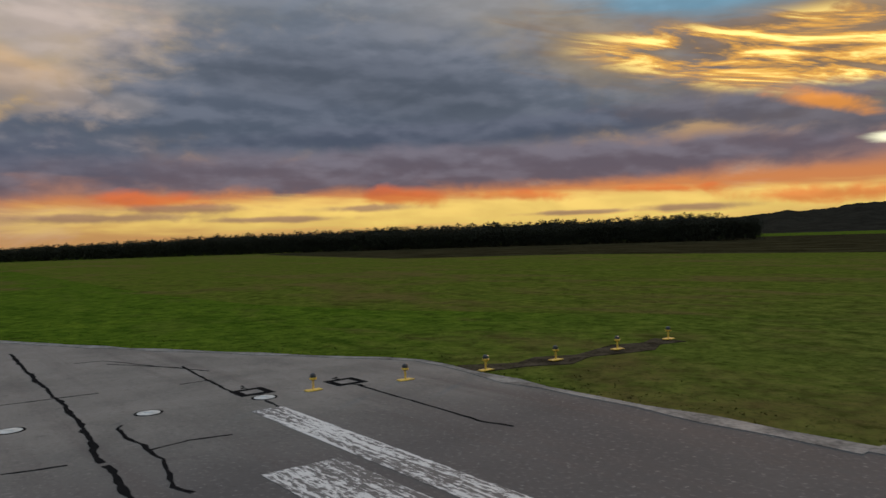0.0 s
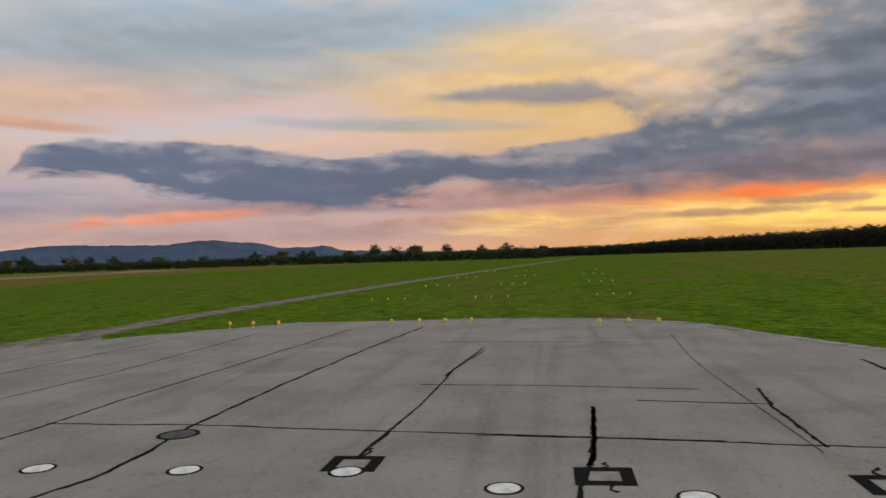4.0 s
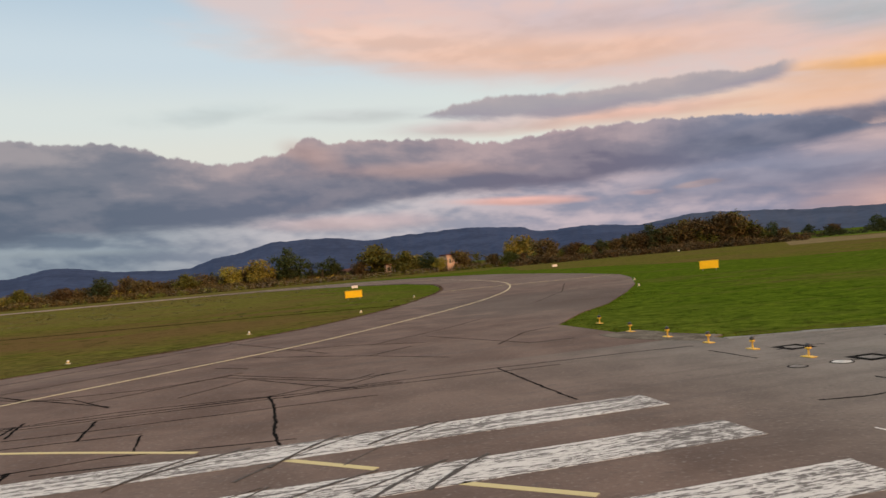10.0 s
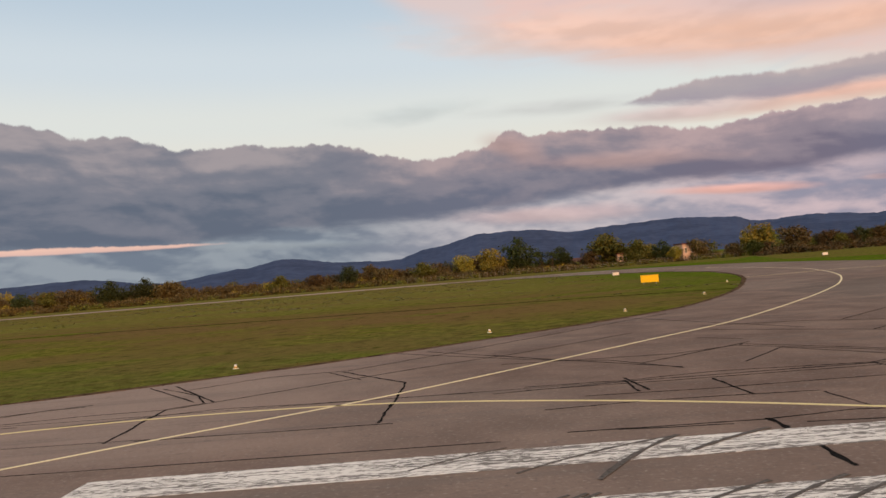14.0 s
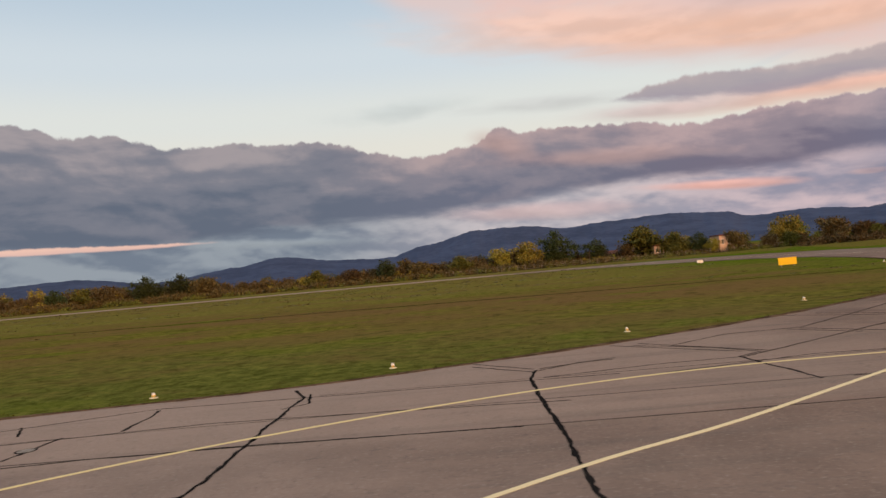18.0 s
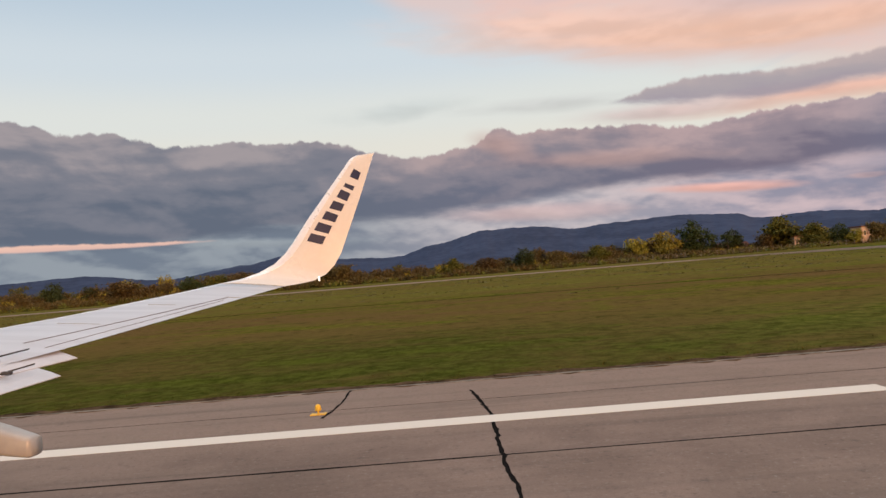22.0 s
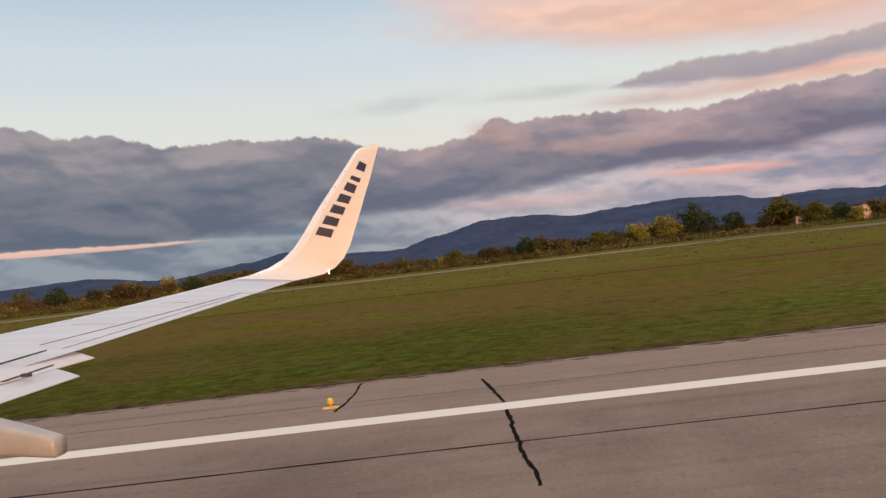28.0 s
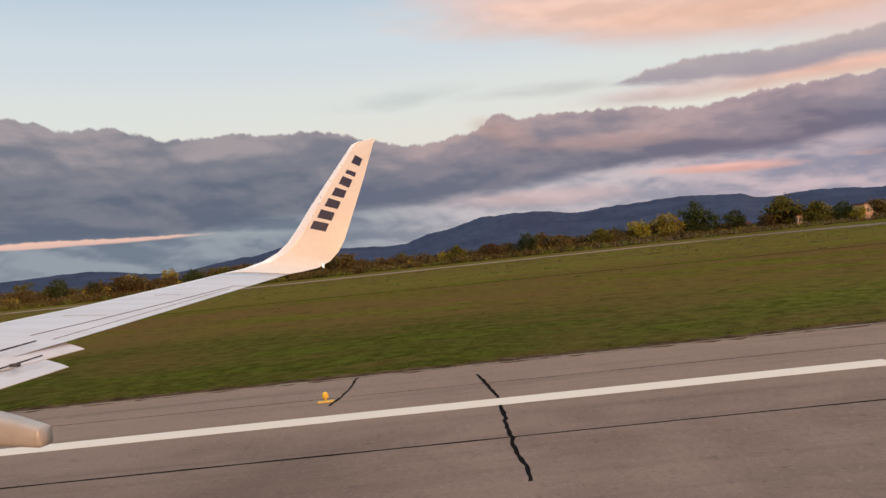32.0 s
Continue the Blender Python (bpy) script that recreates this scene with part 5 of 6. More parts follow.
marking("taxi_line", sc([(-31.0, -91.9), (-40.7, -94.0), (-48.0, -92.6), (-56.0, -93.6)]), 0.3, YELLOW_PAINT, "thin faded yellow line across the taxiway mouth")

# low stones lying in the grass by the runway
STONE = plain("field_stone", (0.26, 0.18, 0.11, 1), 0.9, 0, 0.2, 3)
for x, y, r in [(51.6, -26.6, 0.55), (50.6, -26.7, 0.25), (53.5, -25.8, 0.22)]:
    bm = bmesh.new()
    bmesh.ops.create_icosphere(bm, subdivisions=3, radius=r)
    for v in bm.verts:
        v.co += v.co.normalized() * r * 0.35 * noise.noise(v.co * 2.5 / r + Vector((x, y, 0)))
        v.co.z *= 0.45
    tagged(part("earth_mound", bm, STONE, None, "", True), "low mound of pale dry earth in the grass", "mound", "earth mounds").location = (x * S, y * S, r * 0.1 - 0.05)


# ---------------------------------------------------------------- trees, hedges, houses
def leaf_material(name, dark, light):
    m, k, b = material(name, 0.8, 0.0, 0.2)
    g = k.node("ShaderNodeNewGeometry").outputs["Random Per Island"]
    o = k.node("ShaderNodeObjectInfo").outputs["Random"]
    c = k.mix(g, dark, light)
    hsv = k.node("ShaderNodeHueSaturation")
    k.put(hsv.inputs["Color"], c)
    k.put(hsv.inputs["Value"], k.ramp(o, 0, 1, 0.75, 1.3, False))
    k.put(hsv.inputs["Hue"], k.ramp(o, 0, 1, 0.485, 0.515, False))
    k.put(b.inputs["Base Color"], hsv.outputs[0])
    return m


BARK = plain("bark", (0.09, 0.07, 0.05, 1), 0.9, 0, 0.2, 4)
LEAF = {
    "dark": leaf_material("dark_leaves", (0.014, 0.026, 0.008, 1), (0.05, 0.066, 0.02, 1)),
    "green": leaf_material("green_leaves", (0.04, 0.056, 0.010, 1), (0.15, 0.15, 0.026, 1)),
    "yellow": leaf_material("yellowing_leaves", (0.085, 0.075, 0.010, 1), (0.27, 0.22, 0.036, 1)),
    "brown": leaf_material("brown_leaves", (0.040, 0.030, 0.012, 1), (0.118, 0.086, 0.032, 1)),
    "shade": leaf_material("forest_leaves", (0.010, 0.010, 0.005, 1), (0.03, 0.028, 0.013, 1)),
}


def crown_points(rng, h, w, low, clumps):
    """Centres of leaf clumps in a lumpy crown."""
    lobes = [(Vector((rng.uniform(-0.35, 0.35) * w, rng.uniform(-0.35, 0.35) * w, rng.uniform(low + 0.12 * h, h * 0.86))), rng.uniform(0.2, 0.36) * w) for _ in range(7)]
    lobes.append((Vector((0, 0, low + (h - low) * 0.55)), 0.4 * w))
    out = []
    while len(out) < clumps:
        c, r = rng.choice(lobes)
        d = Vector((rng.gauss(0, 1), rng.gauss(0, 1), rng.gauss(0, 0.9))).normalized()
        p = c + d * r * rng.uniform(0.55, 1.05)
        if low * 0.7 < p.z < h * 1.02:
            out.append((p, r))
    return out


def leaf_quads(verts, faces, rng, centre, spread, size, n):
    for _ in range(n):
        p = centre + Vector((rng.gauss(0, spread), rng.gauss(0, spread), rng.gauss(0, spread * 0.8)))
        a = Vector((rng.gauss(0, 1), rng.gauss(0, 1), rng.gauss(0, 1))).normalized()
        b = a.cross(Vector((rng.gauss(0, 1), rng.gauss(0, 1), rng.gauss(0, 1)))).normalized()
        s = size * rng.uniform(0.6, 1.3)
        i = len(verts)
        verts += [p + a * s, p + b * s * 0.7, p - a * s, p - b * s * 0.7]
        faces.append((i, i + 1, i + 2, i + 3))


def limb(bm, a, b, r0, r1, n=6):
    d = (b - a).normalized()
    u = d.orthogonal().normalized()
    v = d.cross(u)
    rings = [[bm.verts.new(p + (u * math.cos(2 * math.pi * i / n) + v * math.sin(2 * math.pi * i / n)) * r) for i in range(n)] for p, r in ((a, r0), (b, r1))]
    for i in range(n):
        bm.faces.new((rings[0][i], rings[0][(i + 1) % n], rings[1][(i + 1) % n], rings[1][i]))


def tree(seed, h, w, leaf, low=0.25, clumps=70, per=11, label="leafy tree in the field hedge", category="tree"):
    rng = random.Random(seed)
    low *= h
    spots = crown_points(rng, h, w, low, clumps)
    bm = bmesh.new()
    top = Vector((rng.uniform(-0.3, 0.3), rng.uniform(-0.3, 0.3), h * 0.7))
    limb(bm, Vector((0, 0, -0.2)), Vector((0, 0, low)), h * 0.028, h * 0.022, 8)
    limb(bm, Vector((0, 0, low)), top, h * 0.022, h * 0.006, 8)
    for p, _ in spots[:9]:
        start = Vector((0, 0, low)).lerp(top, rng.uniform(0.0, 0.6))
        limb(bm, start, start.lerp(p, 0.85), h * 0.009, h * 0.003)
    trunk = part("trunk", bm, BARK)
    verts, faces = [], []
    for p, r in spots:
        leaf_quads(verts, faces, rng, p, 0.062 * w + 0.12, 0.022 * w + 0.12, int(per * 2.8))
    crown = new("crown", mesh_of("crown", verts, faces, LEAF[leaf]))
    root = new("tree")
    trunk.parent = crown.parent = root
    root.empty_display_size = 0.5
    return tagged(root, label, category, "field trees")


KINDS = {
    "dark": tree(11, 12, 10, "dark", 0.06, 130, 11, "dark green round tree with a dense crown"),
    "green": tree(12, 10, 9.5, "green", 0.05, 130, 11, "broad green tree beginning to turn"),
    "yellow": tree(13, 10, 8, "yellow", 0.05, 120, 11, "yellow-green autumn tree by the hedge"),
    "brown": tree(14, 9, 8, "brown", 0.04, 110, 11, "russet autumn tree with a brown crown"),
    "thin": tree(15, 11, 5, "dark", 0.2, 45, 8, "thin dark tree with a sparse crown"),
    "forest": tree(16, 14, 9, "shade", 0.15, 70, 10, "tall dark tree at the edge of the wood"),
}
SIZE = {"dark": 12, "green": 10, "yellow": 10, "brown": 9, "thin": 11, "forest": 14}
used = set()
tree_rng = random.Random(5)


def plant(kind, x, y, h, wide=1.0, z=-0.05):
    k = h / SIZE[kind]
    m = Matrix.Translation((x * S, y * S, z)) @ Matrix.Rotation(tree_rng.uniform(0, 6.28), 4, "Z") @ Matrix.Diagonal((k * wide, k * wide, k, 1))
    if kind not in used:
        used.add(kind)
        KINDS[kind].matrix_basis = m
        return
    t = copy_thing(KINDS[kind], Matrix())
    t.matrix_basis = m


FIELD_TREES = [
    ("yellow", -9, -310, 10.5, 1.1),
    ("yellow", 2, -312, 9, 1.0),
    ("dark", -21, -310, 12.8, 0.9),
    ("thin", -30, -312, 9.5, 1.1),
    ("thin", -34, -308, 8.6, 1.2),
    ("dark", -38, -314, 8.5, 1.0),
    ("green", -56, -310, 12.6, 1.15),
    ("dark", -60, -318, 10, 1.0),
    ("brown", -48, -308, 7, 1.0),
    ("green", -69, -306, 9.2, 1.1),
    ("dark", -78, -304, 7.5, 1.0),
    ("yellow", -82, -300, 5.5, 1.1)]
FAR_TREES = [
    ("brown", -93, -302, 8, 1.1),
    ("yellow", -137, -360, 13.0, 1.0),
    ("green", -145, -362, 11.5, 1.0),
    ("yellow", -74, -309, 7.4, 1.1),
    ("brown", -104, -300, 5.5, 1.2),
    ("green", -112, -298, 5.5, 1.3),
    ("brown", -122, -280, 9.5, 1.1),
    ("dark", 149, -306, 9.5, 1.1),
    ("dark", 189, -310, 7.5, 1.2),
    ("dark", 51, -306, 7.8, 1.2),
    ("thin", 232, -310, 8.5, 1.2),
    ("brown", 66, -312, 6.5, 1.2),
    ("green", 79, -310, 6.9, 1.1),
    ("yellow", 225, -330, 9, 0.8),
    ("yellow", 205, -325, 9.5, 0.7),
    ("yellow", -309, -272, 8.6, 1.1),
    ("green", 20, -308, 7.4, 1.2),
    ("brown", 36, -310, 7.0, 1.2),
    ("brown", 128, -308, 8.4, 1.2),
    ("dark", 136, -310, 9.4, 1.1),
    ("brown", 166, -306, 8.6, 1.3),
    ("green", 178, -312, 8.0, 1.2),
    ("brown", 214, -306, 8.8, 1.3),
    ("dark", 246, -310, 9.0, 1.1)]
for kind, x, y, h, wide in FIELD_TREES + FAR_TREES:
    plant(kind, x, y, h * 1.14, wide * 1.12)
# the wooded mound by the turn-off
for i in range(46):
    x = -118 - 112 * ((i * 0.618) % 1.0)
    y = -272 - 34 * ((i * 0.381) % 1.0)
    crest = wave(x, [(-236, 6.0), (-222, 9.0), (-205, 15.5), (-195, 16.5), (-180, 13.5), (-155, 9.5), (-131, 7.0), (-118, 6.0)])
    plant(["brown", "green", "brown", "dark", "brown"][i % 5], x, y, crest * tree_rng.uniform(0.72, 1.02), 1.0)
# scattered trees along the far field edge
for i in range(44):
    az = radians(-41 - 52 * i / 44 + tree_rng.uniform(-0.7, 0.7))
    d = tree_rng.uniform(470, 560)
    plant(["dark", "forest", "brown", "dark"][i % 4], d * math.sin(az) / S, -d * math.cos(az) / S, 3.9 + d * math.tan(radians(tree_rng.uniform(0.05, 0.75))), 1.1)
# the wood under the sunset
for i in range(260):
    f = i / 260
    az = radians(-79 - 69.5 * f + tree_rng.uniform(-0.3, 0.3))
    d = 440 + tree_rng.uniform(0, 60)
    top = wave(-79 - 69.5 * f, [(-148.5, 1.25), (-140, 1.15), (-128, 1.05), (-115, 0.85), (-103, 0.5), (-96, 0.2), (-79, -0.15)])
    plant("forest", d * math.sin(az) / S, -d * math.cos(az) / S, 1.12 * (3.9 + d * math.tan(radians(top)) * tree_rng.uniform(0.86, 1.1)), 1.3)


def thicket(name, spots, leaf, label, seed):
    """A long hedge or far wood of many leaf clumps, joined."""
    rng = random.Random(seed)
    verts, faces = [], []
    for x, y, h in spots:
        n = max(7, int(h * 3.0))
        for _ in range(n):
            c = Vector((x + rng.gauss(0, 1.3), y + rng.gauss(0, 1.3), h * (0.05 + 0.9 * rng.random() ** 0.75)))
            leaf_quads(verts, faces, rng, c, 0.72, 0.32, 24)
    return tagged(new(name, mesh_of(name, verts, faces, LEAF[leaf])), label, "hedge", kind="stuff")


def hedge_line(x0, x1, y, height, step, seed, keep=1.0):
    rng = random.Random(seed)
    n = int((x1 - x0) / step)
    return [((x0 + step * i) * S, (y + rng.uniform(-4, 4)) * S, height * rng.uniform(0.6, 1.1) * (0.75 + 0.6 * noise.noise((i * 0.13, seed, 0))) * (1.05 if x0 + step * i > 115 else 0.74 if x0 + step * i > 45 else 0.5 if -104 < x0 + step * i < -24 else 1.0)) for i in range(n) if rng.random() < keep]


thicket("hedge", hedge_line(-100, 420, -316, 9.0, 1.0, 1), "brown", "long unkempt brown autumn hedge beyond the taxiway", 1)
thicket("hedge", hedge_line(-110, 420, -322, 9.8, 2.2, 2, 0.8), "green", "green bushes in the long hedge", 2)
thicket("hedge", hedge_line(-90, 420, -312, 6.6, 6.5, 3, 0.6), "yellow", "yellow shrubs along the long hedge", 3)
thicket("hedge", hedge_line(-112, 420, -303, 3.2, 0.9, 9), "brown", "low dry scrub along the foot of the hedge", 9)
thicket("hedge", hedge_line(-112, 420, -300, 1.5, 2.6, 10, 0.6), "green", "tall grass and scrub by the fence", 10)
thicket("hedge", hedge_line(-235, -100, -266, 3.6, 1.4, 4), "brown", "brown scrub at the foot of the wooded mound", 4)
thicket("hedge", hedge_line(-640, -235, -330, 4.6, 2.4, 5), "dark", "dark straight hedge across the far field", 5)
thicket("hedge", [(d * math.sin(radians(a)), -d * math.cos(radians(a)), 4.4) for a, d in [(-50 - i * 0.16, 520 - i * 0.6) for i in range(260)]], "dark", "low dark hedge along the horizon", 6)
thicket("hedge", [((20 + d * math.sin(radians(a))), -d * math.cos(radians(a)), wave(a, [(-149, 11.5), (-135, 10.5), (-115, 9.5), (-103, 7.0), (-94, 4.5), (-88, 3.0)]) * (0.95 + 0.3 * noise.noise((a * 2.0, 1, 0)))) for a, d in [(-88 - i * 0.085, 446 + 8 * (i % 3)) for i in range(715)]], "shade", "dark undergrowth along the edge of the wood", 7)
STUBBLE = plain("stubble_field", (0.044, 0.038, 0.018, 1), 0.95, 0, 0.3, 0.08)
FIELD = plain("straw_field", (0.20, 0.15, 0.075, 1), 0.95, 0, 0.15, 0.05)
RAPE = plain("bright_green_field", (0.10, 0.14, 0.02, 1), 0.95, 0, 0.15, 0.05)
for pts, m, t in [([(-262, -330), (-500, -590), (-870, -820), (-800, -520), (-390, -250), (-300, -220)], RAPE, "strip of bright green crop behind the field"), ([(-160, -186), (-193, -169), (-238, -156), (-330, -150), (-384, -205), (-287, -191), (-257, -231), (-258, -312)], FIELD, "strip of dry straw-coloured field"), ([(-330, 160), (-152, 117), (-120, 144), (-56, 147), (60, 170), (60, 620), (-320, 620), (-520, 320)], STUBBLE, "pale stubble field before the wood")]:
    ob = sheet("ground", sc(pts), -0.3, -0.034, m)
    tagged(ob, t, "field", kind="structure")


def house(x, y, w, d, h, roof, wall, label, turn=0.0, pitched=False):
    bm = bmesh.new()
    box(bm, -w / 2, w / 2, -d / 2, d / 2, 0, h)
    body = part("house", bm, wall)
    bm = bmesh.new()
    if pitched:
        vs = [bm.verts.new(p) for p in ((-w / 2 - 0.4, -d / 2 - 0.4, h), (w / 2 + 0.4, -d / 2 - 0.4, h), (w / 2 + 0.4, d / 2 + 0.4, h), (-w / 2 - 0.4, d / 2 + 0.4, h), (-w / 2, 0, h + 2.2), (w / 2, 0, h + 2.2))]
        for f in ((0, 1, 5, 4), (2, 3, 4, 5), (1, 2, 5), (3, 0, 4), (3, 2, 1, 0)):
            bm.faces.new([vs[i] for i in f])
    else:
        box(bm, -w / 2 - 0.35, w / 2 + 0.35, -d / 2 - 0.35, d / 2 + 0.35, h, h + 0.45)
    part("roof", bm, roof, body, "red-brown roof")
    for i in range(max(2, int(w / 3))):
        cx = -w / 2 + (i + 0.5) * w / max(2, int(w / 3))
        bm = bmesh.new()
        box(bm, cx - 0.55, cx + 0.55, d / 2 - 0.03, d / 2 + 0.05, h * 0.45, h * 0.8)
        win = part("window", bm, WHITE, body)
        bm = bmesh.new()
        box(bm, cx - 0.45, cx + 0.45, d / 2 + 0.03, d / 2 + 0.06, h * 0.48, h * 0.77)
        part("pane", bm, DARK, win)
    body.matrix_world = pose(x * S, y * S, -0.05, 0, 0, turn)
    return tagged(body, label, "house", "houses beyond the field")


PLASTER = plain("pinkish_plaster", (0.56, 0.42, 0.345, 1), 0.9, 0, 0.05, 0.6)
CREAM = plain("cream_plaster", (0.58, 0.47, 0.385, 1), 0.9, 0, 0.05, 0.6)
TILES = plain("red_tiles", (0.17, 0.075, 0.055, 1), 0.85, 0, 0.2, 1.5)
house(-88.8, -305, 9, 7, 6.9, TILES, PLASTER, "flat-roofed house with pinkish plaster and a red-brown edge", 12)
house(-61.8, -307, 4.2, 4.2, 5.0, TILES, PLASTER, "small pinkish plastered house half hidden among trees", 5)
house(-75, -330, 9, 7, 4.2, TILES, CREAM, "low house with a red tiled roof among trees", 5, True)
house(-44, -330, 14, 6, 2.8, TILES, CREAM, "long low shed with a pale wall", 3, True)


def chimney(x, y):
    bm = bmesh.new()
    lathe(bm, [(2.0, -1.0), (1.5, 18.0), (1.3, 31.0)], 12)
    base = part("chimney", bm, WHITE)
    bm = bmesh.new()
    lathe(bm, [(1.45, 27.0), (1.42, 29.5)], 12)
    part("red_band", bm, TILES, base, "red warning band")
    base.location = (x, y, 0)
    tagged(base, "slim white chimney with a red band far off", "chimney")


chimney(928, -2329)


# ---------------------------------------------------------------- tufts in the mown grass
def inside(px, py, outline):
    """Which of the points lie within an outline."""
    hit = np.zeros(len(px), bool)
    for (x0, y0), (x1, y1) in zip(outline, outline[1:] + outline[:1]):
        cross = (y0 > py) != (y1 > py)
        with np.errstate(divide="ignore", invalid="ignore"):
            hit ^= cross & (px < (x1 - x0) * (py - y0) / (y1 - y0) + x0)
    return hit


def edge_distance(px, py, outline):
    """How far points lie from an outline."""
    best = np.full(len(px), 1e9)
    for (x0, y0), (x1, y1) in zip(outline, outline[1:] + outline[:1]):
        ll = (x1 - x0) ** 2 + (y1 - y0) ** 2 + 1e-9
        t = np.clip(((px - x0) * (x1 - x0) + (py - y0) * (y1 - y0)) / ll, 0, 1)
        best = np.minimum(best, np.hypot(px - x0 - t * (x1 - x0), py - y0 - t * (y1 - y0)))
    return best


def tufts():
    """Short blades along the kerbs, thinning out into the turf."""
    rng = np.random.default_rng(8)
    spots = []
    for x0, x1, y0, y1, n in ((44, 150, -30, -25, 26000), (-34, 46, -70, -24, 60000), (-60, -20, -60, 2, 50000), (-60, 10, 18, 40, 40000)):
        x, y = rng.uniform(x0, x1, n), rng.uniform(y0, y1, n)
        d = np.minimum(edge_distance(x, y, runway_outline), edge_distance(x, y, taxi_outline))
        keep = ~inside(x, y, runway_outline) & ~inside(x, y, taxi_outline) & (rng.random(n) < 0.6 * np.exp(-d / 0.9))
        spots.append(np.stack([x[keep], y[keep]], 1))
    spots = np.concatenate(spots)
    n = len(spots)
    blades = 3
    base = np.repeat(spots, blades, 0) + rng.normal(0, 0.08, (n * blades, 2))
    h = rng.uniform(0.02, 0.06, n * blades) * (1 + 1.0 * (rng.random(n * blades) > 0.95))
    turn = rng.uniform(0, 2 * np.pi, n * blades)
    w = rng.uniform(0.02, 0.05, n * blades)
    lean = rng.normal(0, 0.05, (n * blades, 2))
    ux, uy = np.cos(turn) * w, np.sin(turn) * w
    z0 = np.full(n * blades, -0.07)
    quad = np.stack([np.stack([base[:, 0] - ux, base[:, 1] - uy, z0], 1), np.stack([base[:, 0] + ux, base[:, 1] + uy, z0], 1), np.stack([base[:, 0] + lean[:, 0] + ux * 0.2, base[:, 1] + lean[:, 1] + uy * 0.2, h - 0.05], 1)], 1)
    verts = quad.reshape(-1, 3)
    faces = np.arange(len(verts)).reshape(-1, 3)
    me = bpy.data.meshes.new("grass_tufts")
    me.from_pydata(verts.tolist(), [], faces.tolist())
    me.materials.append(GRASS)
    tagged(new("grass_tufts", me), "short uneven tufts of green and dry grass along the kerb", "grass", kind="stuff")


WEED = leaf_material("weed_leaves", (0.058, 0.058, 0.016, 1), (0.125, 0.118, 0.032, 1))


def weeds():
    """Dark rosettes and dock scattered over the dry middle of the field."""
    rng = random.Random(31)
    verts, faces = [], []
    for _ in range(1700):
        x, y = rng.uniform(-25, 330), rng.uniform(-222, -70)
        if noise.noise((x * 0.02, y * 0.05, 3)) + rng.uniform(-0.5, 0.2) + (-0.004 * (y + 110)) < 0.0:
            continue
        if -40 * (x < 20) + y > -50 and x < 30:
            continue
        k = 1.0 if y > -110 else 2.6
        for _ in range(rng.randint(1, 3)):
            leaf_quads(verts, faces, rng, Vector((x + rng.gauss(0, 0.9 * k), y + rng.gauss(0, 0.4 * k), 0.04)), 0.2 * k, 0.08 + 0.05 * k, 14)
    for v in verts:
        v.z = -0.04 + abs(v.z) * 0.28
    tagged(new("weeds", mesh_of("weeds", verts, faces, WEED)), "dark low weeds scattered in the dry grass", "weeds", kind="stuff")


def fence():
    """Wire fence on concrete posts before the trees."""
    root = new("fence")
    bm = bmesh.new()
    box(bm, -0.05, 0.05, -0.05, 0.05, -0.3, 1.9)
    box(bm, -0.05, 0.05, -0.05, 0.25, 1.9, 2.05)
    first = part("post", bm, EDGE, root)
    n = 44
    for i in range(n):
        p = first if i == 0 else new("post", first.data)
        p.parent = root
        p.location = ((-112 + 3.2 * i) * S, (-297 - 0.02 * i) * S, 0)
    for z in (0.5, 1.2, 1.9):
        bm = bmesh.new()
        ribbon(bm, [((-112 + 3.2 * i) * S, (-297 - 0.02 * i) * S + 0.1) for i in range(n)], 0.03, z, z + 0.03)
        part("wire", bm, STEEL, root)
    tagged(root, "wire fence on pale concrete posts along the field", "fence")


weeds()
fence()
tufts()


# ---------------------------------------------------------------- the aircraft wing
WX, WY, WZ = 84.0, 0.29, EYE      # the window it is seen from


def skin_material():
    """Light grey wing paint: satin, streaked along the airflow, faint panel dirt."""
    m, k, b = material("wing_paint", 0.34, 0.0, 0.6)
    p = place(k)
    flow = k.noise(k.mapping(p, rot=-18, scale=(0.25, 2.2, 1), kind="POINT"), 1.6, 6, 0.6)
    spots = k.noise(p, 9.0, 5, 0.7)
    c = k.mix(k.ramp(flow, 0.3, 0.8), (0.50, 0.525, 0.595, 1), (0.43, 0.45, 0.51, 1))
    c = k.mix(k.ramp(spots, 0.6, 0.8, 0.0, 0.3), c, (0.44, 0.445, 0.47, 1))
    k.put(b.inputs["Base Color"], c)
    k.put(b.inputs["Roughness"], k.ramp(flow, 0.3, 0.7, 0.28, 0.42))
    return m


SKIN = skin_material()
FIN = plain("winglet_white", (0.68, 0.655, 0.635, 1), 0.32, 0, 0.03, 1.2)
SHELL = plain("fairing_paint", (0.36, 0.35, 0.345, 1), 0.38, 0, 0.06, 1.5)
# bare metal, made pale and wide to paint in the leading edge's highlight
BARE_LIT = plain("bare_edge_with_highlight", (0.80, 0.82, 0.86, 1), 0.3, 0.35, 0.04, 2.0)
NAVY = plain("navy_paint", (0.007, 0.010, 0.05, 1), 0.5, 0, 0.05, 3)
SEAM = plain("panel_seam", (0.10, 0.07, 0.07, 1), 0.6, 0, 0.1, 4)
# near-black for the hinge and for the shade painted into the flap gaps
GAP_DARK = plain("gap_shade_and_hinge", (0.05, 0.05, 0.055, 1), 0.7, 0, 0.1, 4)
RUBBER = plain("tyre_rubber", (0.03, 0.03, 0.032, 1), 0.85, 0, 0.1, 6)
NAV = emitter("white_tail_light", (1.0, 0.93, 0.8, 1), 2.0)

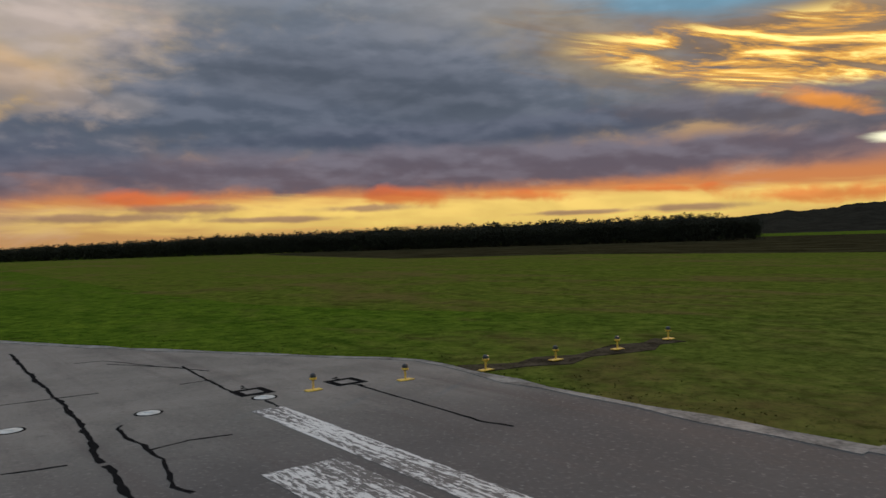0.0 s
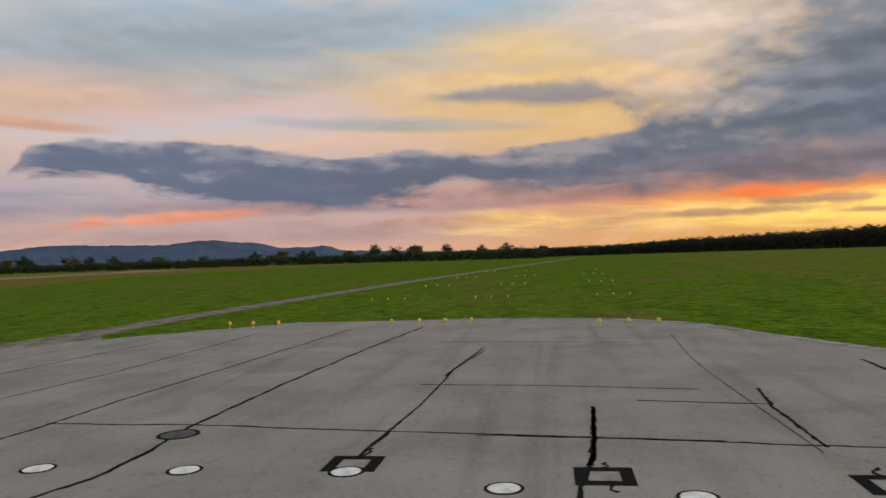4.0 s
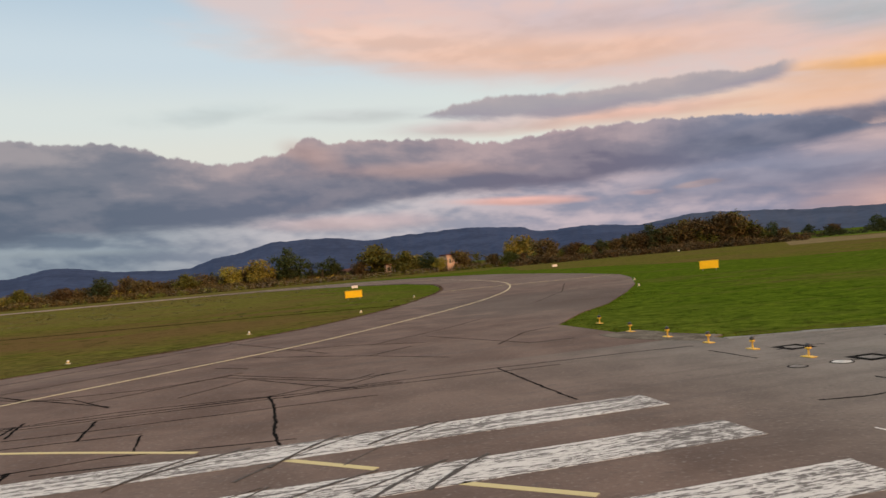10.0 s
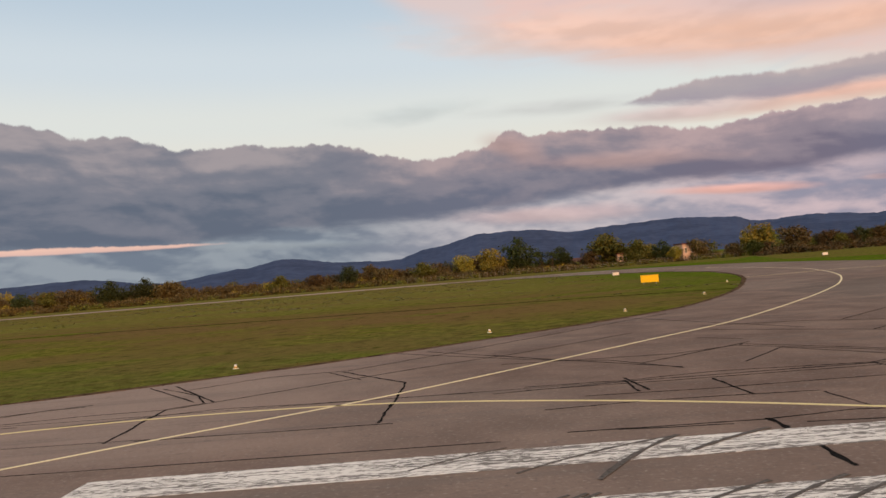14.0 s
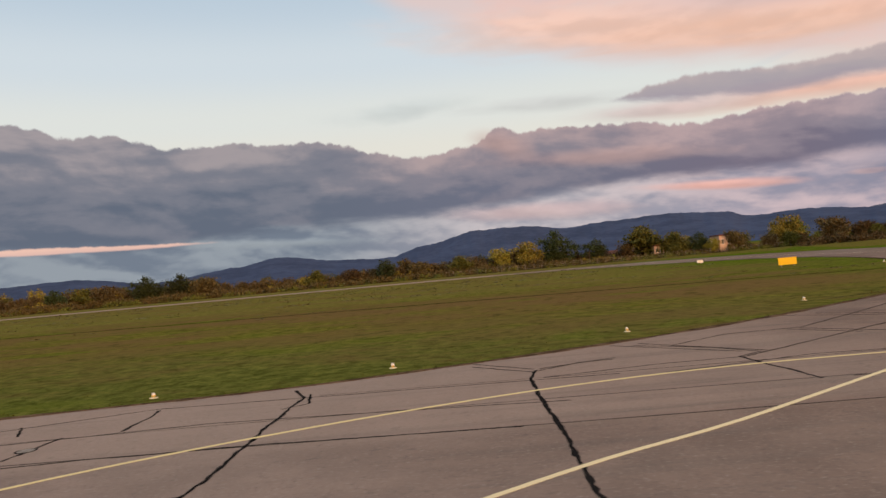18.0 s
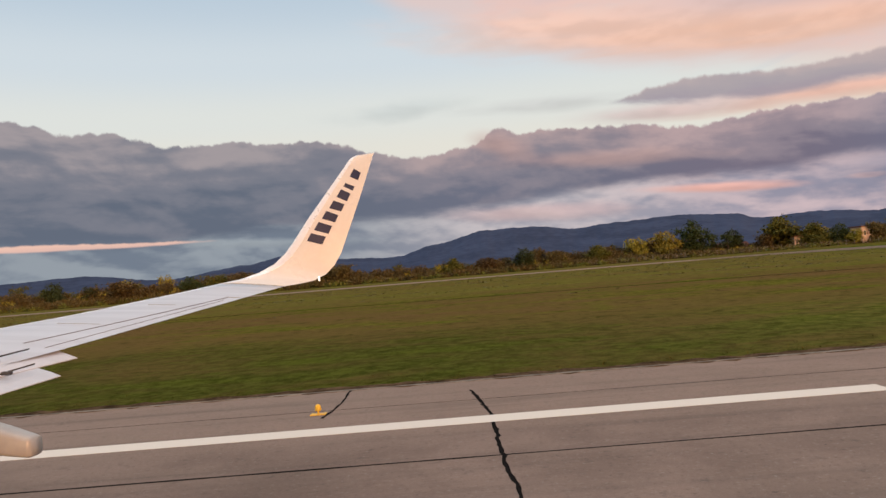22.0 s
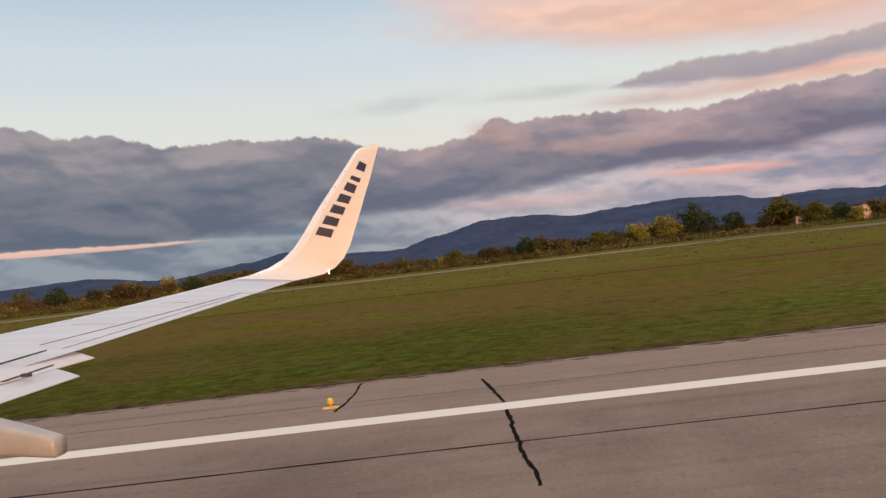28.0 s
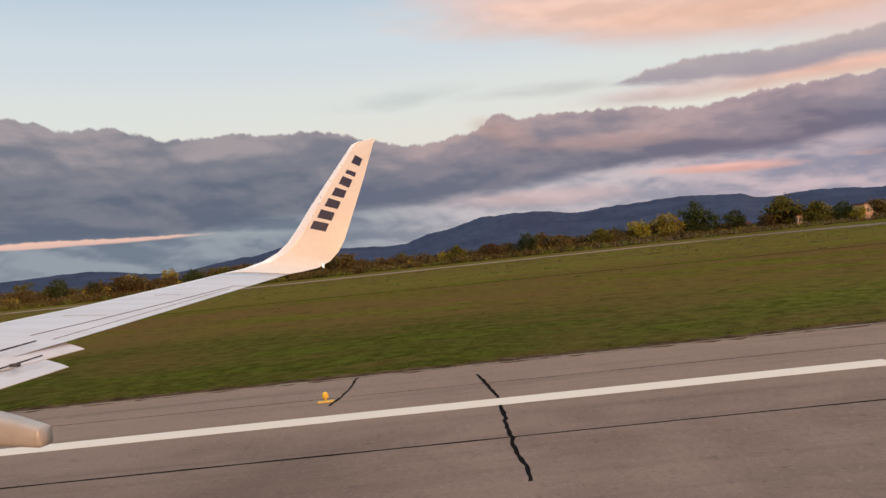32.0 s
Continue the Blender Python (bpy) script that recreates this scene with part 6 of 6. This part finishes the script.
# lateral, leading edge (forward, up), trailing edge (lateral, forward, up), turn of the surface, half thickness
WING_SECTIONS = [
    (1.2, 11.75, -1.50, 1.2, 8.2, -1.58, 0, 0.46),
    (5.0, 9.78, -1.06, 5.0, 6.75, -1.16, 0, 0.30),
    (9.6, 7.38, -0.58, 9.6, 4.97, -0.69, 0, 0.19),
    (12.0, 6.13, -0.36, 12.0, 4.17, -0.435, 0, 0.135),
    (14.0, 5.08, -0.13, 14.0, 3.51, -0.225, 0, 0.10),
    (14.8, 4.62, -0.02, 14.8, 3.25, -0.14, 4, 0.085),
]
WINGLET_SECTIONS = [
    (15.08, 4.22, 0.05, 15.1, 2.98, -0.11, 18, 0.075),
    (15.26, 3.86, 0.16, 15.35, 2.74, -0.07, 36, 0.085),
    (15.38, 3.56, 0.32, 15.52, 2.52, 0.04, 54, 0.085),
    (15.46, 3.34, 0.52, 15.62, 2.34, 0.22, 66, 0.082),
    (15.54, 3.16, 0.76, 15.70, 2.19, 0.48, 72, 0.078),
    (15.70, 2.88, 1.20, 15.82, 1.97, 1.05, 73, 0.066),
    (15.95, 2.36, 1.92, 16.0, 1.67, 1.85, 73, 0.05),
    (16.17, 1.93, 2.52, 16.19, 1.43, 2.56, 73, 0.034),
    (16.20, 1.80, 2.585, 16.21, 1.40, 2.62, 73, 0.012),
]
SECTIONS = WING_SECTIONS + WINGLET_SECTIONS


def at_wing(lat, fwd, up):
    return Vector((WX + fwd, WY - lat, WZ + up))


def half_shape(s):
    return 2.6 * (0.2969 * math.sqrt(s) - 0.126 * s - 0.3516 * s * s + 0.2843 * s ** 3 - 0.1036 * s ** 4) * 2.0


def section_at(u):
    i = min(int(u), len(SECTIONS) - 2)
    return [a + (b - a) * (u - i) for a, b in zip(SECTIONS[i], SECTIONS[i + 1])]


def wing_point(u, s, side=1, proud=0.0):
    """A place on the skin: u runs along the sections, s from leading to trailing edge."""
    l0, f0, z0, l1, f1, z1, turn, th = section_at(u)
    a, b = at_wing(l0, f0, z0), at_wing(l1, f1, z1)
    n = Vector((0, math.sin(radians(turn)), math.cos(radians(turn))))
    return a.lerp(b, s) + n * side * (th * half_shape(max(s, 0.0)) + proud)


def u_of(lat):
    for i, (p, q) in enumerate(zip(SECTIONS, SECTIONS[1:])):
        if p[3] <= lat <= q[3]:
            return i + (lat - p[3]) / (q[3] - p[3])
    return 0.0


def loft(bm, us, s0=0.0, s1=1.0, n=14, proud=0.0):
    """A closed shell of skin between two chord stations along the given stations u."""
    stations = [s0 + (s1 - s0) * (0.5 - 0.5 * math.cos(math.pi * i / n)) for i in range(n + 1)]
    rings = []
    for u in us:
        ring = [bm.verts.new(wing_point(u, s, 1, proud)) for s in stations]
        ring += [bm.verts.new(wing_point(u, s, -1, proud)) for s in reversed(stations[1:] if s0 == 0 else stations)]
        rings.append(ring)
    m = len(rings[0])
    for a, b in zip(rings, rings[1:]):
        for i in range(m):
            bm.faces.new((a[i], a[(i + 1) % m], b[(i + 1) % m], b[i]))
    bm.faces.new(rings[0])
    bm.faces.new(rings[-1][::-1])


def surface_band(bm, path, width, thick=0.004):
    """A thin strip lying on the upper skin along (u, s) places."""
    rows = []
    P = [wing_point(u, s, 1) for u, s in path]
    for i, (u, s) in enumerate(path):
        l0, f0, z0, l1, f1, z1, turn, th = section_at(u)
        n = Vector((0, math.sin(radians(turn)), math.cos(radians(turn))))
        d = (P[min(i + 1, len(P) - 1)] - P[max(i - 1, 0)]).normalized()
        side = d.cross(n).normalized() * width / 2
        rows.append([bm.verts.new(P[i] + side * k + n * h) for k, h in ((1, -0.004), (1, thick), (-1, thick), (-1, -0.004))])
    for r, q in zip(rows, rows[1:]):
        for i in range(3):
            bm.faces.new((r[i], q[i], q[i + 1], r[i + 1]))


def wing():
    root = new("aircraft_wing")
    root.empty_display_size = 1.0
    bm = bmesh.new()
    loft(bm, [0, 0.5, 1, 1.33, 1.66, 2, 2.33, 2.66, 3, 3.5, 4, 4.5, 5], 0.15, 1.0)
    part("wing_skin", bm, SKIN, root, "light grey painted wing panel", True)
    bm = bmesh.new()
    loft(bm, [0, 1, 2, 3, 4, 5], 0.0, 0.1502, 10, 0.002)
    part("leading_edge", bm, BARE_LIT, root, "bare metal leading edge, widened and paled as a painted highlight", True)
    bm = bmesh.new()
    loft(bm, [5 + 0.25 * i for i in range(41) if 5 + 0.25 * i <= 14], 0.17, 1.0, 14)
    fin = part("winglet", bm, FIN, root, "white upswept winglet", True)
    bm = bmesh.new()
    loft(bm, [5 + 0.25 * i for i in range(41) if 5 + 0.25 * i <= 14], 0.0, 0.1702, 8, 0.002)
    part("leading_edge", bm, BARE_LIT, fin, "bare metal leading edge, widened and paled as a painted highlight", True)
    # the name on the winglet as seven plain navy blocks, lying along its height
    def fin_place(h, c):
        """h: metres up the winglet; c: share of the chord."""
        for u0 in [9.5 + 0.02 * j for j in range(230)]:
            if wing_point(u0, c).z - WZ >= h:
                return u0
        return 13.9

    for i in range(7):
        lo = 0.70 + 0.226 * i
        size = 0.085 if i == 5 else 0.165
        bm = bmesh.new()
        ring = []
        for h, c in ((lo - 0.04, 0.69), (lo + size - 0.04, 0.69), (lo + size + 0.06, 0.36), (lo + 0.06, 0.36)):
            c += 0.03 * i - 0.11
            u = fin_place(h, c)
            n = Vector((0, math.sin(radians(73)), math.cos(radians(73))))
            ring.append([bm.verts.new(wing_point(u, c, 1) + n * d) for d in (-0.004, 0.005)])
        for (a0, a1), (b0, b1) in zip(ring, ring[1:] + ring[:1]):
            bm.faces.new((a0, b0, b1, a1))
        bm.faces.new([r[1] for r in ring])
        bm.faces.new([r[0] for r in ring][::-1])
        part("name_block", bm, NAVY, fin, "navy blue block of the airline name")
    # seams of spoilers and aileron
    for name, path, w in [("spoiler_seam", [(u_of(9.75 + 0.37 * i), 0.72 + 0.012 * i) for i in range(11)], 0.026), ("aileron_seam", [(u_of(9.6 + 0.45 * i), 0.90) for i in range(9)], 0.01), ("skin_seam", [(u_of(13.45), 0.82 + 0.03 * i) for i in range(7)], 0.02), ("skin_seam", [(u_of(11.0), 0.4 + 0.05 * i) for i in range(7)], 0.012), ("skin_seam", [(u_of(12.6), 0.4 + 0.05 * i) for i in range(6)], 0.012), ("skin_seam", [(5.0, 0.1 + 0.09 * i) for i in range(11)], 0.03)]:
        bm = bmesh.new()
        surface_band(bm, path, w)
        part(name, bm, SEAM if "skin" not in name else STEEL, root)

    def panel(name, corners, thick, label, mat=SKIN):
        """A flap: outer front, outer rear, inner rear, inner front; rounded nose, thin tail."""
        a, b, c, d = [at_wing(*q) for q in corners]
        bm = bmesh.new()
        rings = []
        for t in (0.0, 0.33, 0.66, 1.0):
            front, rear = a.lerp(d, t), b.lerp(c, t)
            ring = []
            for s in (0.0, 0.04, 0.15, 0.4, 0.7, 1.0):
                ring.append(bm.verts.new(front.lerp(rear, s) + Vector((0, 0, thick * (half_shape(s) * 0.9 + 0.06)))))
            for s in (1.0, 0.7, 0.4, 0.15, 0.04):
                ring.append(bm.verts.new(front.lerp(rear, s) - Vector((0, 0, thick * (half_shape(s) * 0.5 + 0.04)))))
            rings.append(ring)
        m = len(rings[0])
        for p, q in zip(rings, rings[1:]):
            for i in range(m):
                bm.faces.new((p[i], p[(i + 1) % m], q[(i + 1) % m], q[i]))
        bm.faces.new(rings[0])
        bm.faces.new(rings[-1][::-1])
        return part(name, bm, mat, root, label, False)

    panel("flap", [(9.62, 5.30, -0.70), (9.6, 4.80, -0.82), (4.2, 6.55, -1.12), (4.2, 7.1, -1.02)], 0.10, "extended forward flap panel")
    panel("flap", [(9.12, 5.20, -0.875), (8.8, 4.60, -0.95), (4.2, 6.10, -1.35), (4.2, 6.95, -1.14)], 0.09, "extended rear flap panel")
    # a dark panel fills the gap with painted shade
    panel("flap_cove", [(9.3, 5.55, -0.74), (9.3, 5.05, -0.86), (4.2, 6.8, -1.16), (4.2, 7.3, -1.06)], 0.06, "dark panel painted as the shade in the gap under the wing", GAP_DARK)
    # solid dark bars, painted as the shade in the slots ahead of each flap
    for inner, outer, deep in (((8.25, 5.666, -0.735), (9.25, 5.235, -0.625), 0.024), ((7.55, 5.80, -1.006), (8.78, 4.905, -0.775), 0.024)):
        bm = bmesh.new()
        rows = []
        for t in (0.0, 0.5, 1.0):
            p = at_wing(*inner).lerp(at_wing(*outer), t)
            rows.append([bm.verts.new(p + Vector((0, dy, dz))) for dy, dz in ((0, 0), (0, -deep * (1.1 - 0.4 * t)), (-0.03, -deep * (1.1 - 0.4 * t)), (-0.03, 0))])
        for r, q in zip(rows, rows[1:]):
            for k in range(4):
                bm.faces.new((r[k], q[k], q[(k + 1) % 4], r[(k + 1) % 4]))
        bm.faces.new(rows[0])
        bm.faces.new(rows[-1][::-1])
        part("flap_slot", bm, GAP_DARK, root, "dark bar painted as the shade in the slot before the flap")
    bm = bmesh.new()
    p = at_wing(8.5, 5.06, -0.84)
    box(bm, p.x - 0.05, p.x + 0.05, p.y - 0.03, p.y + 0.03, p.z - 0.02, p.z + 0.02)
    part("flap_hinge", bm, GAP_DARK, root)
    # canoe fairing under the flaps
    bm = bmesh.new()
    rings = []
    for fwd, z, rw, rh in [(7.6, -1.02, 0.05, 0.05), (7.2, -1.02, 0.15, 0.16), (6.4, -1.04, 0.19, 0.22), (5.4, -1.09, 0.20, 0.22), (4.7, -1.205, 0.18, 0.185), (4.2, -1.32, 0.14, 0.13), (3.94, -1.39, 0.115, 0.10), (3.90, -1.395, 0.10, 0.085)]:
        c = at_wing(7.0, fwd, z)
        rings.append([bm.verts.new(c + Vector((0, rw * math.copysign(abs(math.cos(q)) ** 0.45, math.cos(q)), rh * math.copysign(abs(math.sin(q)) ** 0.45, math.sin(q))))) for q in [2 * math.pi * i / 20 for i in range(20)]])
    for a, b in zip(rings, rings[1:]):
        for i in range(20):
            bm.faces.new((a[i], a[(i + 1) % 20], b[(i + 1) % 20], b[i]))
    bm.faces.new(rings[0])
    bm.faces.new(rings[-1][::-1])
    part("flap_fairing", bm, SHELL, root, "pale grey canoe-shaped flap fairing", True)
    bm = bmesh.new()
    c = wing_point(7.3, 1.0)
    lathe(bm, [(0.01, c.z - 0.045), (0.013, c.z - 0.03), (0.013, c.z + 0.03), (0.01, c.z + 0.045)], 10, (c.x - 0.03, c.y))
    part("tail_light", bm, NAV, root, "bright white tail light")
    # the undercarriage leg that carries it
    bm = bmesh.new()
    limb(bm, at_wing(2.0, 9.4, -1.6), Vector((WX + 9.4, WY - 1.6, 0.55)), 0.14, 0.11, 14)
    part("gear_leg", bm, STEEL, root, "steel undercarriage leg", True)
    for y in (-1.25, -1.95):
        bm = bmesh.new()
        lathe(bm, [(0.3, -0.17), (0.5, -0.18), (0.55, -0.12), (0.56, 0.0), (0.55, 0.12), (0.5, 0.18), (0.3, 0.17)], 28)
        wheel = part("wheel", bm, RUBBER, root, "black tyre", True)
        wheel.matrix_world = pose(WX + 9.4, WY + y, 0.473, 90, 0, 0)
        bm = bmesh.new()
        lathe(bm, [(0.29, -0.15), (0.29, 0.15), (0.1, 0.19)], 20)
        part("rim", bm, STEEL, wheel)
    # how the wing lies to the window, as it flexes and as the nose sits
    lean = Matrix(((0.99995, 0.00428, -0.00924), (-0.00427, 0.99999, 0.00152), (0.00924, -0.00148, 0.99996))).to_4x4()
    root.matrix_world = Matrix.Translation((WX, WY, WZ)) @ lean @ Matrix.Translation((-WX, -WY, -WZ))
    return tagged(root, "pale grey airliner wing with white winglet and lowered flaps", "aircraft wing")


wing()
